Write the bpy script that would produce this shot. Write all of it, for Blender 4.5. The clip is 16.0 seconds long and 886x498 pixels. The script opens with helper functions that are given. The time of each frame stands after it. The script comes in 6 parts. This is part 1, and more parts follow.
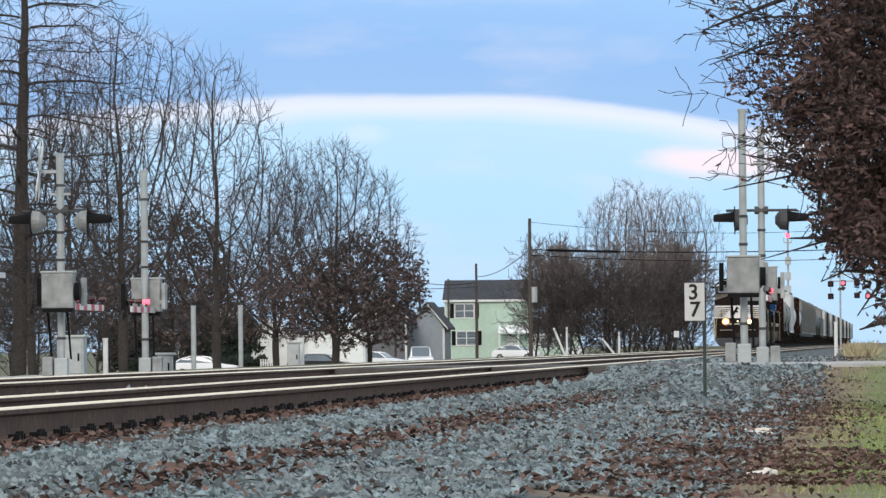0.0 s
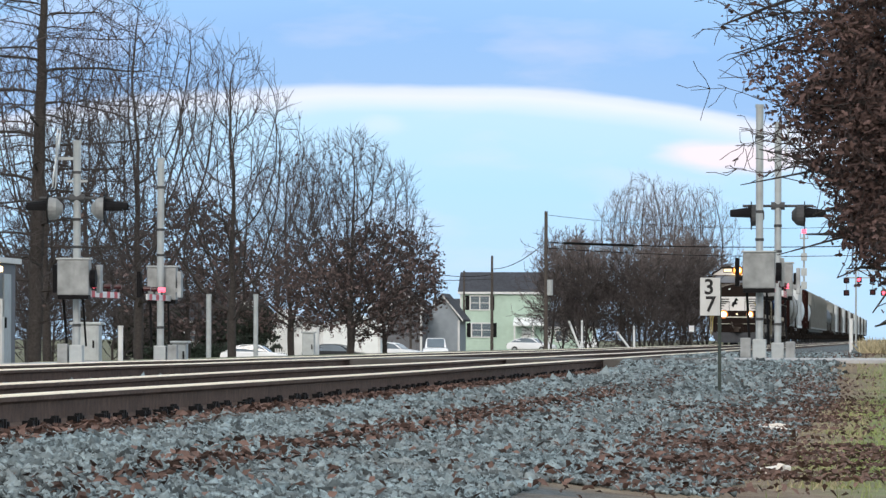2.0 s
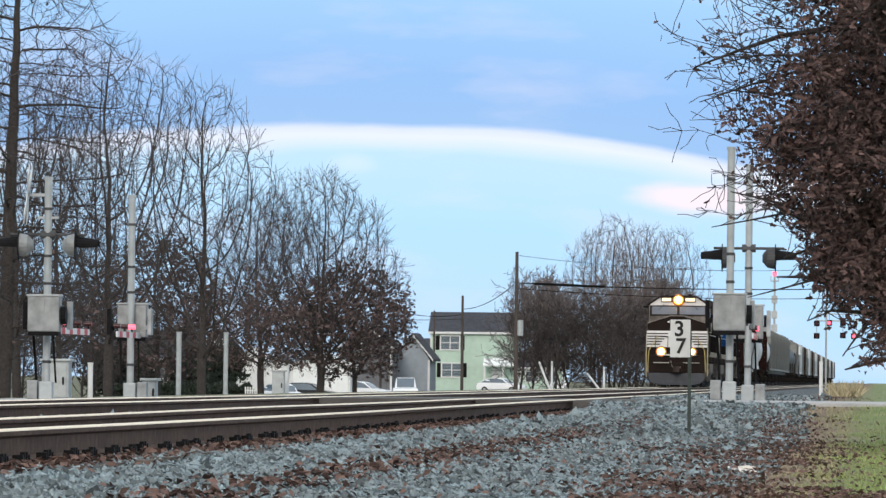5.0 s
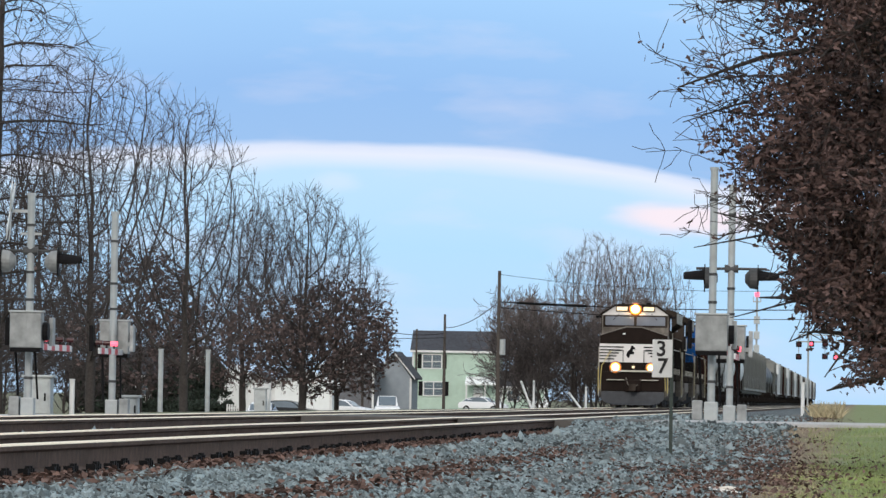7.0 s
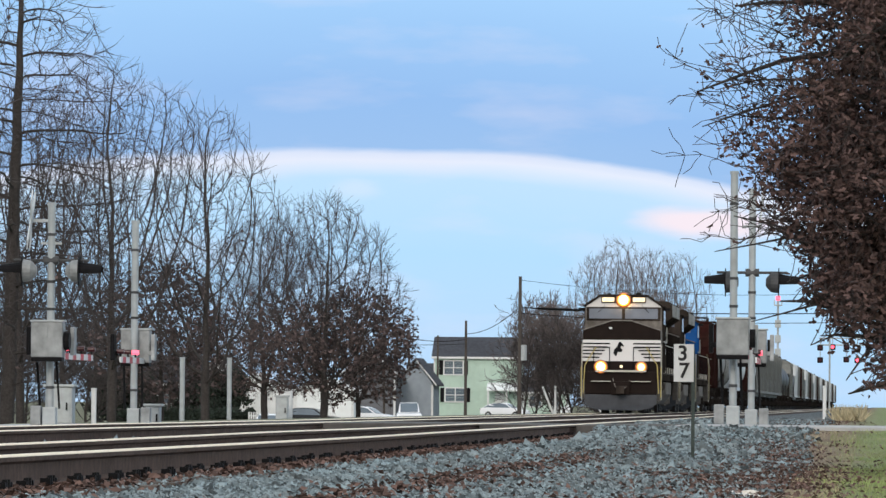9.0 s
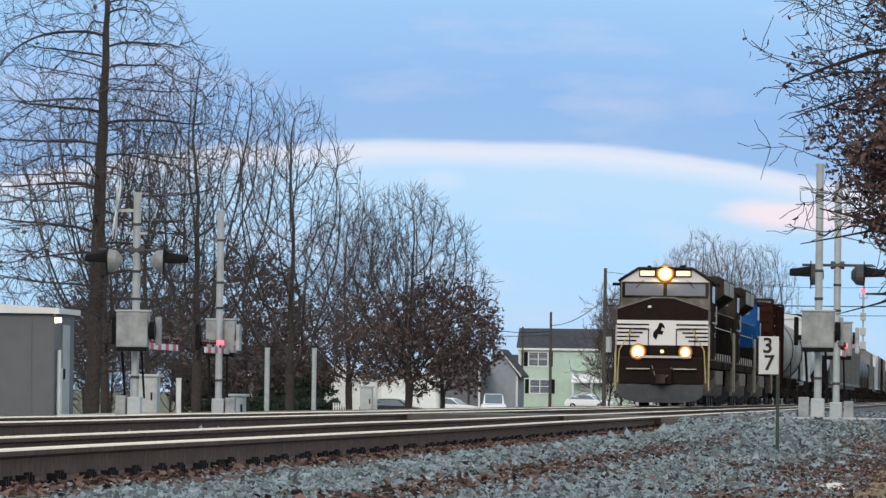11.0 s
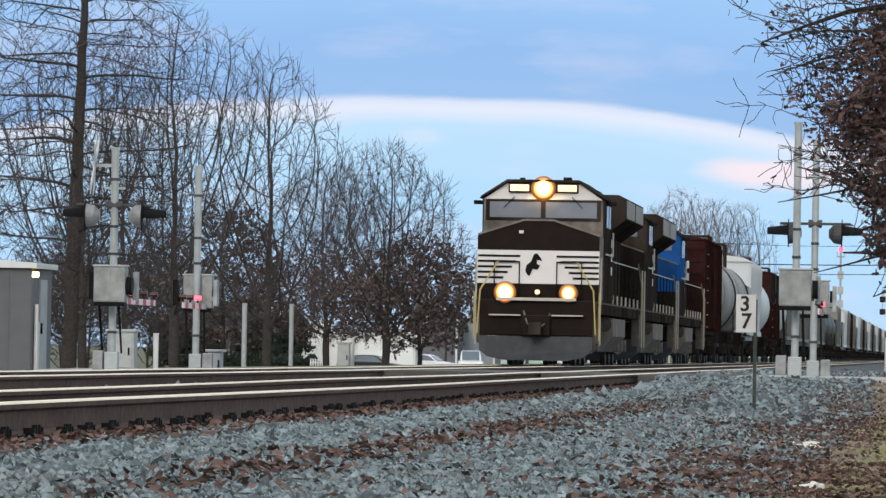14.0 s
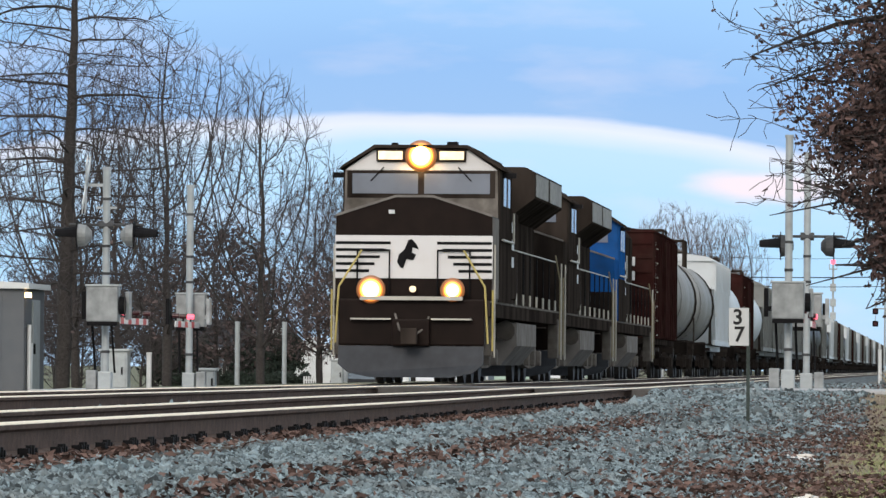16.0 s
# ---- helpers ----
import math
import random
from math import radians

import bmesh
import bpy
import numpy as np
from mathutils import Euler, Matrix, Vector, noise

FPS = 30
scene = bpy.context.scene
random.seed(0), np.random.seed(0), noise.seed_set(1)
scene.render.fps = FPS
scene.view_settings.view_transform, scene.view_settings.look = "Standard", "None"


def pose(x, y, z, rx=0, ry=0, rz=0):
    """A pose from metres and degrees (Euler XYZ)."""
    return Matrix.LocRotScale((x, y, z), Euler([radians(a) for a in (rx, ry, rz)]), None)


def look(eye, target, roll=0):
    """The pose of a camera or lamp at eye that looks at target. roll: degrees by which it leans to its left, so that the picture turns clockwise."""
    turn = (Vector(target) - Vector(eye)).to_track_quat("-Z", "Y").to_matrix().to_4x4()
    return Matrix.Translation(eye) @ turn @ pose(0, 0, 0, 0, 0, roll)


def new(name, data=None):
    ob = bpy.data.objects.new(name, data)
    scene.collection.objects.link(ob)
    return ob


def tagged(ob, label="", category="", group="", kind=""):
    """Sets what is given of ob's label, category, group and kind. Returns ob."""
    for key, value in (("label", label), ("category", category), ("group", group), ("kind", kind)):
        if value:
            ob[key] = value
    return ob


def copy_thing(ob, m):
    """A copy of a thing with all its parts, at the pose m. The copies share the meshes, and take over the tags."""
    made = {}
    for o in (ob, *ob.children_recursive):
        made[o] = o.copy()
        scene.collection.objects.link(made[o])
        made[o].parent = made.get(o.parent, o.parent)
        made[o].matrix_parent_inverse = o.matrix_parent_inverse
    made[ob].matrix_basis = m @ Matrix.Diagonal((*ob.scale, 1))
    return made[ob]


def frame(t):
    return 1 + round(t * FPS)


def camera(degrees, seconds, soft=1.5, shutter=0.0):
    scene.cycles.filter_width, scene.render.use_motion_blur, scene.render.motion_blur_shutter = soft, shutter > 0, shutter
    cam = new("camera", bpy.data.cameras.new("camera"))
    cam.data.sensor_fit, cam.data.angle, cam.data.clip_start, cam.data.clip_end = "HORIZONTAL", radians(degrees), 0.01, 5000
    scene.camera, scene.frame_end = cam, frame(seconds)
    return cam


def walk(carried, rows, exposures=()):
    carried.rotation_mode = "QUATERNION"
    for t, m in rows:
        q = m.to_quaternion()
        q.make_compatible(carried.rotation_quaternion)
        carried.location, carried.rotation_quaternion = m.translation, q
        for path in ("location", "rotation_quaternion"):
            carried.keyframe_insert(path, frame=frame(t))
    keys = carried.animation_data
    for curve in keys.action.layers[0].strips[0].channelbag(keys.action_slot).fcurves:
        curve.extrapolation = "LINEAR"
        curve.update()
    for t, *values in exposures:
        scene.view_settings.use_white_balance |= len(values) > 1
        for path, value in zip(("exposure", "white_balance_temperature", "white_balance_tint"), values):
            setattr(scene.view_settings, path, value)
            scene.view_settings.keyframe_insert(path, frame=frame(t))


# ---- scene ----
from mathutils import kdtree
# ---- camera ----
cam = camera(8.153, 16.0, soft=1.45)
EYE = Vector((0.0, 0.0, 0.32))


def aim(yaw, pitch, roll):
    """The camera's pose from degrees: yaw to the right of +y, pitch up, roll clockwise in the picture."""
    a, b = radians(yaw), radians(pitch)
    way = Vector((math.sin(a) * math.cos(b), math.cos(a) * math.cos(b), math.sin(b)))
    return look(EYE, EYE + way * 100, roll)


walk(cam, [(t, aim(a, b, c)) for t, a, b, c in (
    (0.0, -4.1042, 0.901, -0.579), (0.5, -4.1301, 0.916, -0.559), (1.0, -4.1958, 0.8396, -0.361), (1.5, -4.276, 0.8529, -0.14),
    (2.0, -4.2533, 0.824, 0.132), (2.5, -4.1691, 0.88, 0.283), (3.0, -4.0345, 0.9057, 0.404), (3.5, -3.9787, 0.9073, 0.502),
    (4.0, -3.9447, 0.9632, 0.544), (4.5, -3.9753, 1.0749, 0.554), (6.8, -3.853, 1.4305, 0.957), (7.0, -3.8294, 1.3658, 0.96),
    (7.5, -3.7598, 1.3382, 0.813), (8.0, -3.7446, 1.2963, 0.686), (8.5, -3.8149, 1.2929, 0.587), (9.0, -4.0191, 1.421, 0.505),
    (9.5, -4.3302, 1.3936, 0.523), (10.0, -4.6304, 1.339, 0.585), (10.2, -4.7224, 1.3886, 0.56), (12.3, -4.7511, 1.1598, 1.08),
    (12.5, -4.7187, 1.1352, 1.103), (13.0, -4.6981, 1.0011, 1.133), (13.5, -4.6569, 0.9381, 1.131), (14.0, -4.593, 0.9347, 1.031),
    (14.5, -4.5659, 0.9518, 0.867), (15.0, -4.4928, 1.0017, 0.68), (15.5, -4.45, 1.0411, 0.554), (16.0, -4.5228, 1.0859, 0.457),
)], exposures=((0.0, 0.36), (1.5, 0.42), (4.0, 0.43), (7.0, 0.29), (9.0, 0.27), (9.7, 0.21), (13.0, 0.22), (16.0, 0.36)))

# ---- world, sun, exposure ----
world = bpy.data.worlds.new("dusk_sky")
scene.world = world
world.use_nodes = True


def build_sky():
    nt = world.node_tree
    n, l = nt.nodes, nt.links
    n.clear()
    out = n.new("ShaderNodeOutputWorld")
    tc = n.new("ShaderNodeTexCoord")
    sky = n.new("ShaderNodeTexSky")
    sky.sky_type = "NISHITA"
    sky.sun_disc = False
    sky.sun_elevation, sky.sun_rotation = radians(24), radians(188)
    bg_sky = n.new("ShaderNodeBackground")
    bg_sky.inputs[1].default_value = 0.10
    l.new(sky.outputs[0], bg_sky.inputs[0])
    # cloud deck by elevation, its edge waving with the azimuth
    sep = n.new("ShaderNodeSeparateXYZ")
    l.new(tc.outputs["Generated"], sep.inputs[0])
    mp = n.new("ShaderNodeMapping")
    mp.inputs["Scale"].default_value = (14, 14, 60)
    l.new(tc.outputs["Generated"], mp.inputs[0])
    nz = n.new("ShaderNodeTexNoise")
    nz.inputs["Scale"].default_value, nz.inputs["Detail"].default_value = 1.3, 6
    l.new(mp.outputs[0], nz.inputs["Vector"])

    def mth(op, a, b):
        m = n.new("ShaderNodeMath")
        m.operation = op
        for i, v in enumerate((a, b)):
            if isinstance(v, (int, float)):
                m.inputs[i].default_value = v
            else:
                l.new(v, m.inputs[i])
        return m.outputs[0]

    # elevation, with a slow arch so that the deck's edge sinks towards +x
    x2 = mth("ADD", sep.outputs[0], 0.085)
    arch = mth("MULTIPLY", mth("MULTIPLY", x2, x2), 1.4)
    el = mth("ADD", mth("ADD", sep.outputs[2], arch), mth("MULTIPLY", mth("SUBTRACT", nz.outputs[0], 0.5), 0.006))
    ramp = n.new("ShaderNodeValToRGB")
    cr = ramp.color_ramp
    stops = ((0.0, (0.46, 0.66, 0.91)), (0.12, (0.45, 0.68, 0.95)), (0.24, (0.41, 0.68, 0.97)), (0.36, (0.47, 0.70, 0.95)), (0.390, (0.72, 0.78, 0.93)),
             (0.402, (0.64, 0.72, 0.91)), (0.413, (0.275, 0.475, 0.81)), (0.50, (0.25, 0.46, 0.82)), (0.68, (0.33, 0.58, 0.92)), (1.0, (0.44, 0.62, 0.88)))
    while len(cr.elements) < len(stops):
        cr.elements.new(0.5)
    for e, (p, c) in zip(cr.elements, stops):
        e.position, e.color = p, (*c, 1)
    l.new(mth("MULTIPLY", el, 10.0), ramp.inputs[0])
    # high overcast: neutral overhead, warmer towards the sunset behind the camera
    high = n.new("ShaderNodeMapRange")
    high.inputs[1].default_value, high.inputs[2].default_value = 0.085, 0.30
    l.new(sep.outputs[2], high.inputs[0])
    west = n.new("ShaderNodeMapRange")
    west.inputs[1].default_value, west.inputs[2].default_value = 0.2, -0.9
    l.new(sep.outputs[1], west.inputs[0])
    tone = n.new("ShaderNodeMixRGB")
    tone.inputs[1].default_value, tone.inputs[2].default_value = (0.80, 0.91, 1.00, 1), (1.12, 1.12, 1.12, 1)
    l.new(west.outputs[0], tone.inputs[0])
    # pale puffs below the deck
    mp2 = n.new("ShaderNodeMapping")
    mp2.inputs["Scale"].default_value = (30, 30, 110)
    l.new(tc.outputs["Generated"], mp2.inputs[0])
    nz2 = n.new("ShaderNodeTexNoise")
    nz2.inputs["Scale"].default_value, nz2.inputs["Detail"].default_value = 1.0, 5
    l.new(mp2.outputs[0], nz2.inputs["Vector"])
    puff = n.new("ShaderNodeValToRGB")
    puff.color_ramp.elements[0].position, puff.color_ramp.elements[1].position = 0.52, 0.70
    l.new(nz2.outputs[0], puff.inputs[0])
    mix = n.new("ShaderNodeMixRGB")
    mix.inputs[2].default_value = (0.78, 0.74, 0.86, 1)
    l.new(mth("MULTIPLY", puff.outputs[0], 0.26), mix.inputs[0])
    l.new(ramp.outputs[0], mix.inputs[1])
    # two small sunlit clouds low in the sky
    col = mix.outputs[0]
    for x0, z0, a, b, tint, f in ((-0.0290, 0.0290, 0.0110, 0.0030, (0.94, 0.78, 0.84), 0.85), (-0.0840, 0.0345, 0.0045, 0.0017, (0.70, 0.78, 0.93), 0.4)):
        u = mth("DIVIDE", mth("SUBTRACT", sep.outputs[0], x0), a)
        v = mth("DIVIDE", mth("SUBTRACT", sep.outputs[2], z0), b)
        d = mth("ADD", mth("SQRT", mth("ADD", mth("MULTIPLY", u, u), mth("MULTIPLY", v, v)), 0.0), mth("MULTIPLY", mth("SUBTRACT", nz2.outputs[0], 0.5), 3.0))
        r = n.new("ShaderNodeMapRange")
        r.interpolation_type = "SMOOTHSTEP"
        r.inputs[1].default_value, r.inputs[2].default_value, r.inputs[3].default_value, r.inputs[4].default_value = 1.15, 0.1, 0.0, f
        l.new(d, r.inputs[0])
        m2 = n.new("ShaderNodeMixRGB")
        m2.inputs[2].default_value = (*tint, 1)
        l.new(r.outputs[0], m2.inputs[0])
        l.new(col, m2.inputs[1])
        col = m2.outputs[0]
    over = n.new("ShaderNodeMixRGB")
    east = n.new("ShaderNodeMath")
    east.operation = "MAXIMUM"
    l.new(high.outputs[0], east.inputs[0])
    l.new(west.outputs[0], east.inputs[1])
    l.new(east.outputs[0], over.inputs[0])
    l.new(col, over.inputs[1])
    l.new(tone.outputs[0], over.inputs[2])
    bg_cloud = n.new("ShaderNodeBackground")
    bg_cloud.inputs[1].default_value = 0.92
    l.new(over.outputs[0], bg_cloud.inputs[0])
    add = n.new("ShaderNodeMixShader")
    add.inputs[0].default_value = 0.93
    l.new(bg_sky.outputs[0], add.inputs[1])
    l.new(bg_cloud.outputs[0], add.inputs[2])
    l.new(add.outputs[0], out.inputs[0])


build_sky()
sun = new("sun", bpy.data.lights.new("sun", "SUN"))
sun.data.energy, sun.data.angle, sun.data.color = 1.2, radians(18), (1.0, 0.90, 0.80)
sun.matrix_world = look((0, 0, 0), (0.12, 0.90, -0.42))

# ---- materials ----


def mat(name, color, rough=0.7, metal=0.0, scale=8.0, var=0.25, bump=0.0, bscale=40.0, emit=None, power=0.0, island=0.0, rand=0.0, dirt=None, dscale=1.5, damt=0.5, stretch=None, spec=0.25):
    """A node material: base colour with a fine and a coarse variation, dirt, bump, and a spread over islands or objects."""
    m = bpy.data.materials.new(name)
    m.use_nodes = True
    nt = m.node_tree
    n, l = nt.nodes, nt.links
    b = n["Principled BSDF"]
    b.inputs["Roughness"].default_value, b.inputs["Metallic"].default_value = rough, metal
    b.inputs["Specular IOR Level"].default_value = spec
    tc = n.new("ShaderNodeTexCoord")
    vec = tc.outputs["Object"]
    if stretch:
        mp = n.new("ShaderNodeMapping")
        mp.inputs["Scale"].default_value = stretch
        l.new(vec, mp.inputs[0])
        vec = mp.outputs[0]

    def noise_tex(s, d=5):
        t = n.new("ShaderNodeTexNoise")
        t.inputs["Scale"].default_value, t.inputs["Detail"].default_value = s, d
        l.new(vec, t.inputs["Vector"])
        return t.outputs[0]

    def scaled(sock, lo, hi):
        r = n.new("ShaderNodeMapRange")
        r.inputs[1].default_value, r.inputs[2].default_value = 0.25, 0.75
        r.inputs[3].default_value, r.inputs[4].default_value = lo, hi
        l.new(sock, r.inputs[0])
        return r.outputs[0]

    def times(col, fac):
        x = n.new("ShaderNodeMixRGB")
        x.blend_type = "MULTIPLY"
        x.inputs[0].default_value = 1
        l.new(col, x.inputs[1])
        l.new(fac, x.inputs[2])
        return x.outputs[0]

    rgb = n.new("ShaderNodeRGB")
    rgb.outputs[0].default_value = (*color, 1)
    col = rgb.outputs[0]
    if var:
        col = times(col, scaled(noise_tex(scale), 1 - var, 1 + var))
        col = times(col, scaled(noise_tex(scale * 0.12, 3), 1 - var * 0.6, 1 + var * 0.6))
    if dirt:
        x = n.new("ShaderNodeMixRGB")
        x.inputs[2].default_value = (*dirt, 1)
        l.new(scaled(noise_tex(dscale, 7), -0.3 * damt, damt), x.inputs[0])
        l.new(col, x.inputs[1])
        col = x.outputs[0]
    if island:
        g = n.new("ShaderNodeNewGeometry")
        r = n.new("ShaderNodeMapRange")
        r.inputs[3].default_value, r.inputs[4].default_value = 1 - island, 1 + island
        l.new(g.outputs["Random Per Island"], r.inputs[0])
        col = times(col, r.outputs[0])
    if rand:
        g = n.new("ShaderNodeObjectInfo")
        r = n.new("ShaderNodeMapRange")
        r.inputs[3].default_value, r.inputs[4].default_value = 1 - rand, 1 + rand
        l.new(g.outputs["Random"], r.inputs[0])
        col = times(col, r.outputs[0])
    l.new(col, b.inputs["Base Color"])
    if bump:
        bp = n.new("ShaderNodeBump")
        bp.inputs["Strength"].default_value, bp.inputs["Distance"].default_value = bump, 0.02
        l.new(noise_tex(bscale), bp.inputs["Height"])
        l.new(bp.outputs[0], b.inputs["Normal"])
    if emit:
        b.inputs["Emission Color"].default_value, b.inputs["Emission Strength"].default_value = (*emit, 1), power
    return m


M_STEEL = mat("rail_top_steel", (1.0, 0.82, 0.60), 0.48, 1.0, 3, 0.06)
M_RUST = mat("rusty_rail_side", (0.098, 0.064, 0.050), 0.85, 0.2, 10, 0.35, 0.3, 60)
M_TIE = mat("weathered_tie", (0.10, 0.085, 0.075), 0.9, 0, 6, 0.35, 0.5, 30, rand=0.25)
M_GALV = mat("silver_painted_steel", (0.36, 0.395, 0.41), 0.5, 0.25, 5, 0.12, 0.05, dirt=(0.22, 0.2, 0.17), dscale=6, damt=0.35)
M_CASE = mat("weathered_grey_case_paint", (0.27, 0.285, 0.29), 0.55, 0.2, 5, 0.35)
M_DULL = mat("dull_dark_casting", (0.06, 0.062, 0.065), 0.6, 0.2, 6, 0.4)
M_BLACK = mat("black_paint", (0.010, 0.010, 0.011), 0.55, 0, 6, 0.3, spec=0.04)
M_WHITE = mat("white_paint", (0.62, 0.64, 0.65), 0.5, 0, 6, 0.1, dirt=(0.35, 0.32, 0.28), dscale=3, damt=0.3)
M_RED_ON = mat("lit_red_lens", (0.5, 0.02, 0.03), 0.3, emit=(1.0, 0.10, 0.16), power=2.2)
M_RED_OFF = mat("dark_red_lens", (0.035, 0.004, 0.006), 0.3)
M_BARK = mat("grey_brown_bark", (0.043, 0.038, 0.036), 0.95, 0, 12, 0.35, 0.5, 40)
M_TWIG = mat("bare_twigs", (0.056, 0.048, 0.048), 0.95, 0, 2, 0.3)
M_LEAF = mat("dry_brown_leaf", (0.092, 0.058, 0.053), 0.75, 0, 3, 0.3, island=0.55)
M_LEAF2 = mat("russet_dry_leaf", (0.098, 0.072, 0.070), 0.8, 0, 3, 0.3, island=0.5)
M_ASPHALT = mat("worn_asphalt", (0.36, 0.36, 0.36), 0.85, 0, 4, 0.2, 0.2, 80)
M_RUBBER = mat("dark_crossing_panel", (0.075, 0.07, 0.066), 0.8, 0, 5, 0.3, 0.2, 50)
M_SIDING = mat("green_grey_siding", (0.40, 0.52, 0.45), 0.7, 0, 2, 0.08)
M_ROOF = mat("dark_shingles", (0.045, 0.048, 0.058), 0.9, 0, 3, 0.25)
M_GLASS = mat("window_glass", (0.10, 0.13, 0.16), 0.08, 0, 1, 0.1, spec=0.6)
M_WOOD = mat("pole_wood", (0.07, 0.06, 0.055), 0.9, 0, 8, 0.3, 0.3, 40)


# ---- helpers of this scene ----


def part(name, bm, material, parent=None, label=""):
    me = bpy.data.meshes.new(name)
    bm.to_mesh(me)
    bm.free()
    me.materials.append(material)
    ob = new(name, me)
    if parent:
        ob.parent = parent
    return tagged(ob, label)


def raw(name, verts, faces, material, parent=None, label="", smooth=False):
    me = bpy.data.meshes.new(name)
    me.from_pydata(verts, [], faces)
    me.materials.append(material)
    if smooth:
        me.shade_smooth()
    ob = new(name, me)
    if parent:
        ob.parent = parent
    return tagged(ob, label)


def box(bm, cx, cy, cz, sx, sy, sz, bevel=0.0, rot=None):
    m = Matrix.Translation((cx, cy, cz))
    if rot:
        m = m @ Euler([radians(a) for a in rot]).to_matrix().to_4x4()
    r = bmesh.ops.create_cube(bm, size=1, matrix=m @ Matrix.Diagonal((sx, sy, sz, 1)))
    if bevel:
        es = {e for v in r["verts"] for e in v.link_edges}
        bmesh.ops.bevel(bm, geom=list(es), offset=bevel, segments=2, affect="EDGES", profile=0.6)
    return bm


def rod(bm, a, b, r, r2=None, seg=10):
    a, b = Vector(a), Vector(b)
    d = b - a
    m = Matrix.Translation((a + b) / 2) @ d.to_track_quat("Z", "Y").to_matrix().to_4x4()
    bmesh.ops.create_cone(bm, cap_ends=True, segments=seg, radius1=r, radius2=r if r2 is None else r2, depth=d.length, matrix=m)
    return bm


def boxes(*rows, bevel=0.0):
    bm = bmesh.new()
    for r in rows:
        box(bm, *r, bevel=bevel)
    return bm


def rods(*rows, seg=10):
    bm = bmesh.new()
    for a, b, r in rows:
        rod(bm, a, b, r, seg=seg)
    return bm


def prism(profile, y0, y1):
    """A solid with an (x, z) outline, drawn from y0 to y1."""
    bm = bmesh.new()
    a = [bm.verts.new((x, y0, z)) for x, z in profile]
    b = [bm.verts.new((x, y1, z)) for x, z in profile]
    bm.faces.new(a)
    bm.faces.new(b[::-1])
    k = len(a)
    for i in range(k):
        bm.faces.new((a[i], b[i], b[(i + 1) % k], a[(i + 1) % k]))
    bmesh.ops.recalc_face_normals(bm, faces=bm.faces)
    return bm


def prism_x(profile, x0, x1):
    """A solid with a (y, z) outline, drawn from x0 to x1."""
    bm = prism(profile, x0, x1)
    for v in bm.verts:
        v.co = Vector((v.co.y, v.co.x, v.co.z))
    bmesh.ops.recalc_face_normals(bm, faces=bm.faces)
    return bm


def thing(name, x, y, z, rz, label, category, group=""):
    ob = new(name)
    ob.empty_display_size = 0.2
    ob.matrix_world = pose(x, y, z, 0, 0, rz)
    return tagged(ob, label, category, group)



# ---- ground ----
TRACKS = (-5.68, -9.74)
ROAD_Y0, ROAD_Y1 = 99.0, 108.5


def lerp_table(x, table):
    if x <= table[0][0]:
        return table[0][1]
    for (a, u), (b, v) in zip(table, table[1:]):
        if x <= b:
            return u + (v - u) * (x - a) / (b - a)
    return table[-1][1]


SECTION = ((-60, -1.55), (-26, -1.5), (-19, -0.5), (-15.5, -0.12), (-11.7, -0.20), (-4.95, -0.215), (-4.85, -0.27), (-4.42, -0.27), (-4.15, -0.215), (-3.3, -0.30), (-2.5, -0.40), (-1.0, -0.52), (1, -0.55), (6, -0.65), (60, -0.9))


def ground_z(x, y):
    z = lerp_table(x, SECTION)
    if x > -4.5 and y > 60:  # the bank rises to the crossing road, and stays flat beyond it
        k = min(1, max(0, (y - 84) / 14))
        z += (min(-0.06, max(z, -0.06)) - z) * k * k
    if x > -4 and y < 26:  # hollow where the camera stands
        z -= 0.5 * min(1, (26 - y) / 10)
    if x < -18:  # the street beyond the line dips
        z -= 0.55 * math.exp(-((y - 330) / 45) ** 2)
        z += 0.5 * min(1, max(0, (y - 420) / 200))
    if ROAD_Y0 - 1 < y < ROAD_Y1 + 1 and x < -11:
        z = min(z, -0.16)
    return z


M_GROUND = bpy.data.materials.new("ballast_grass_and_soil")


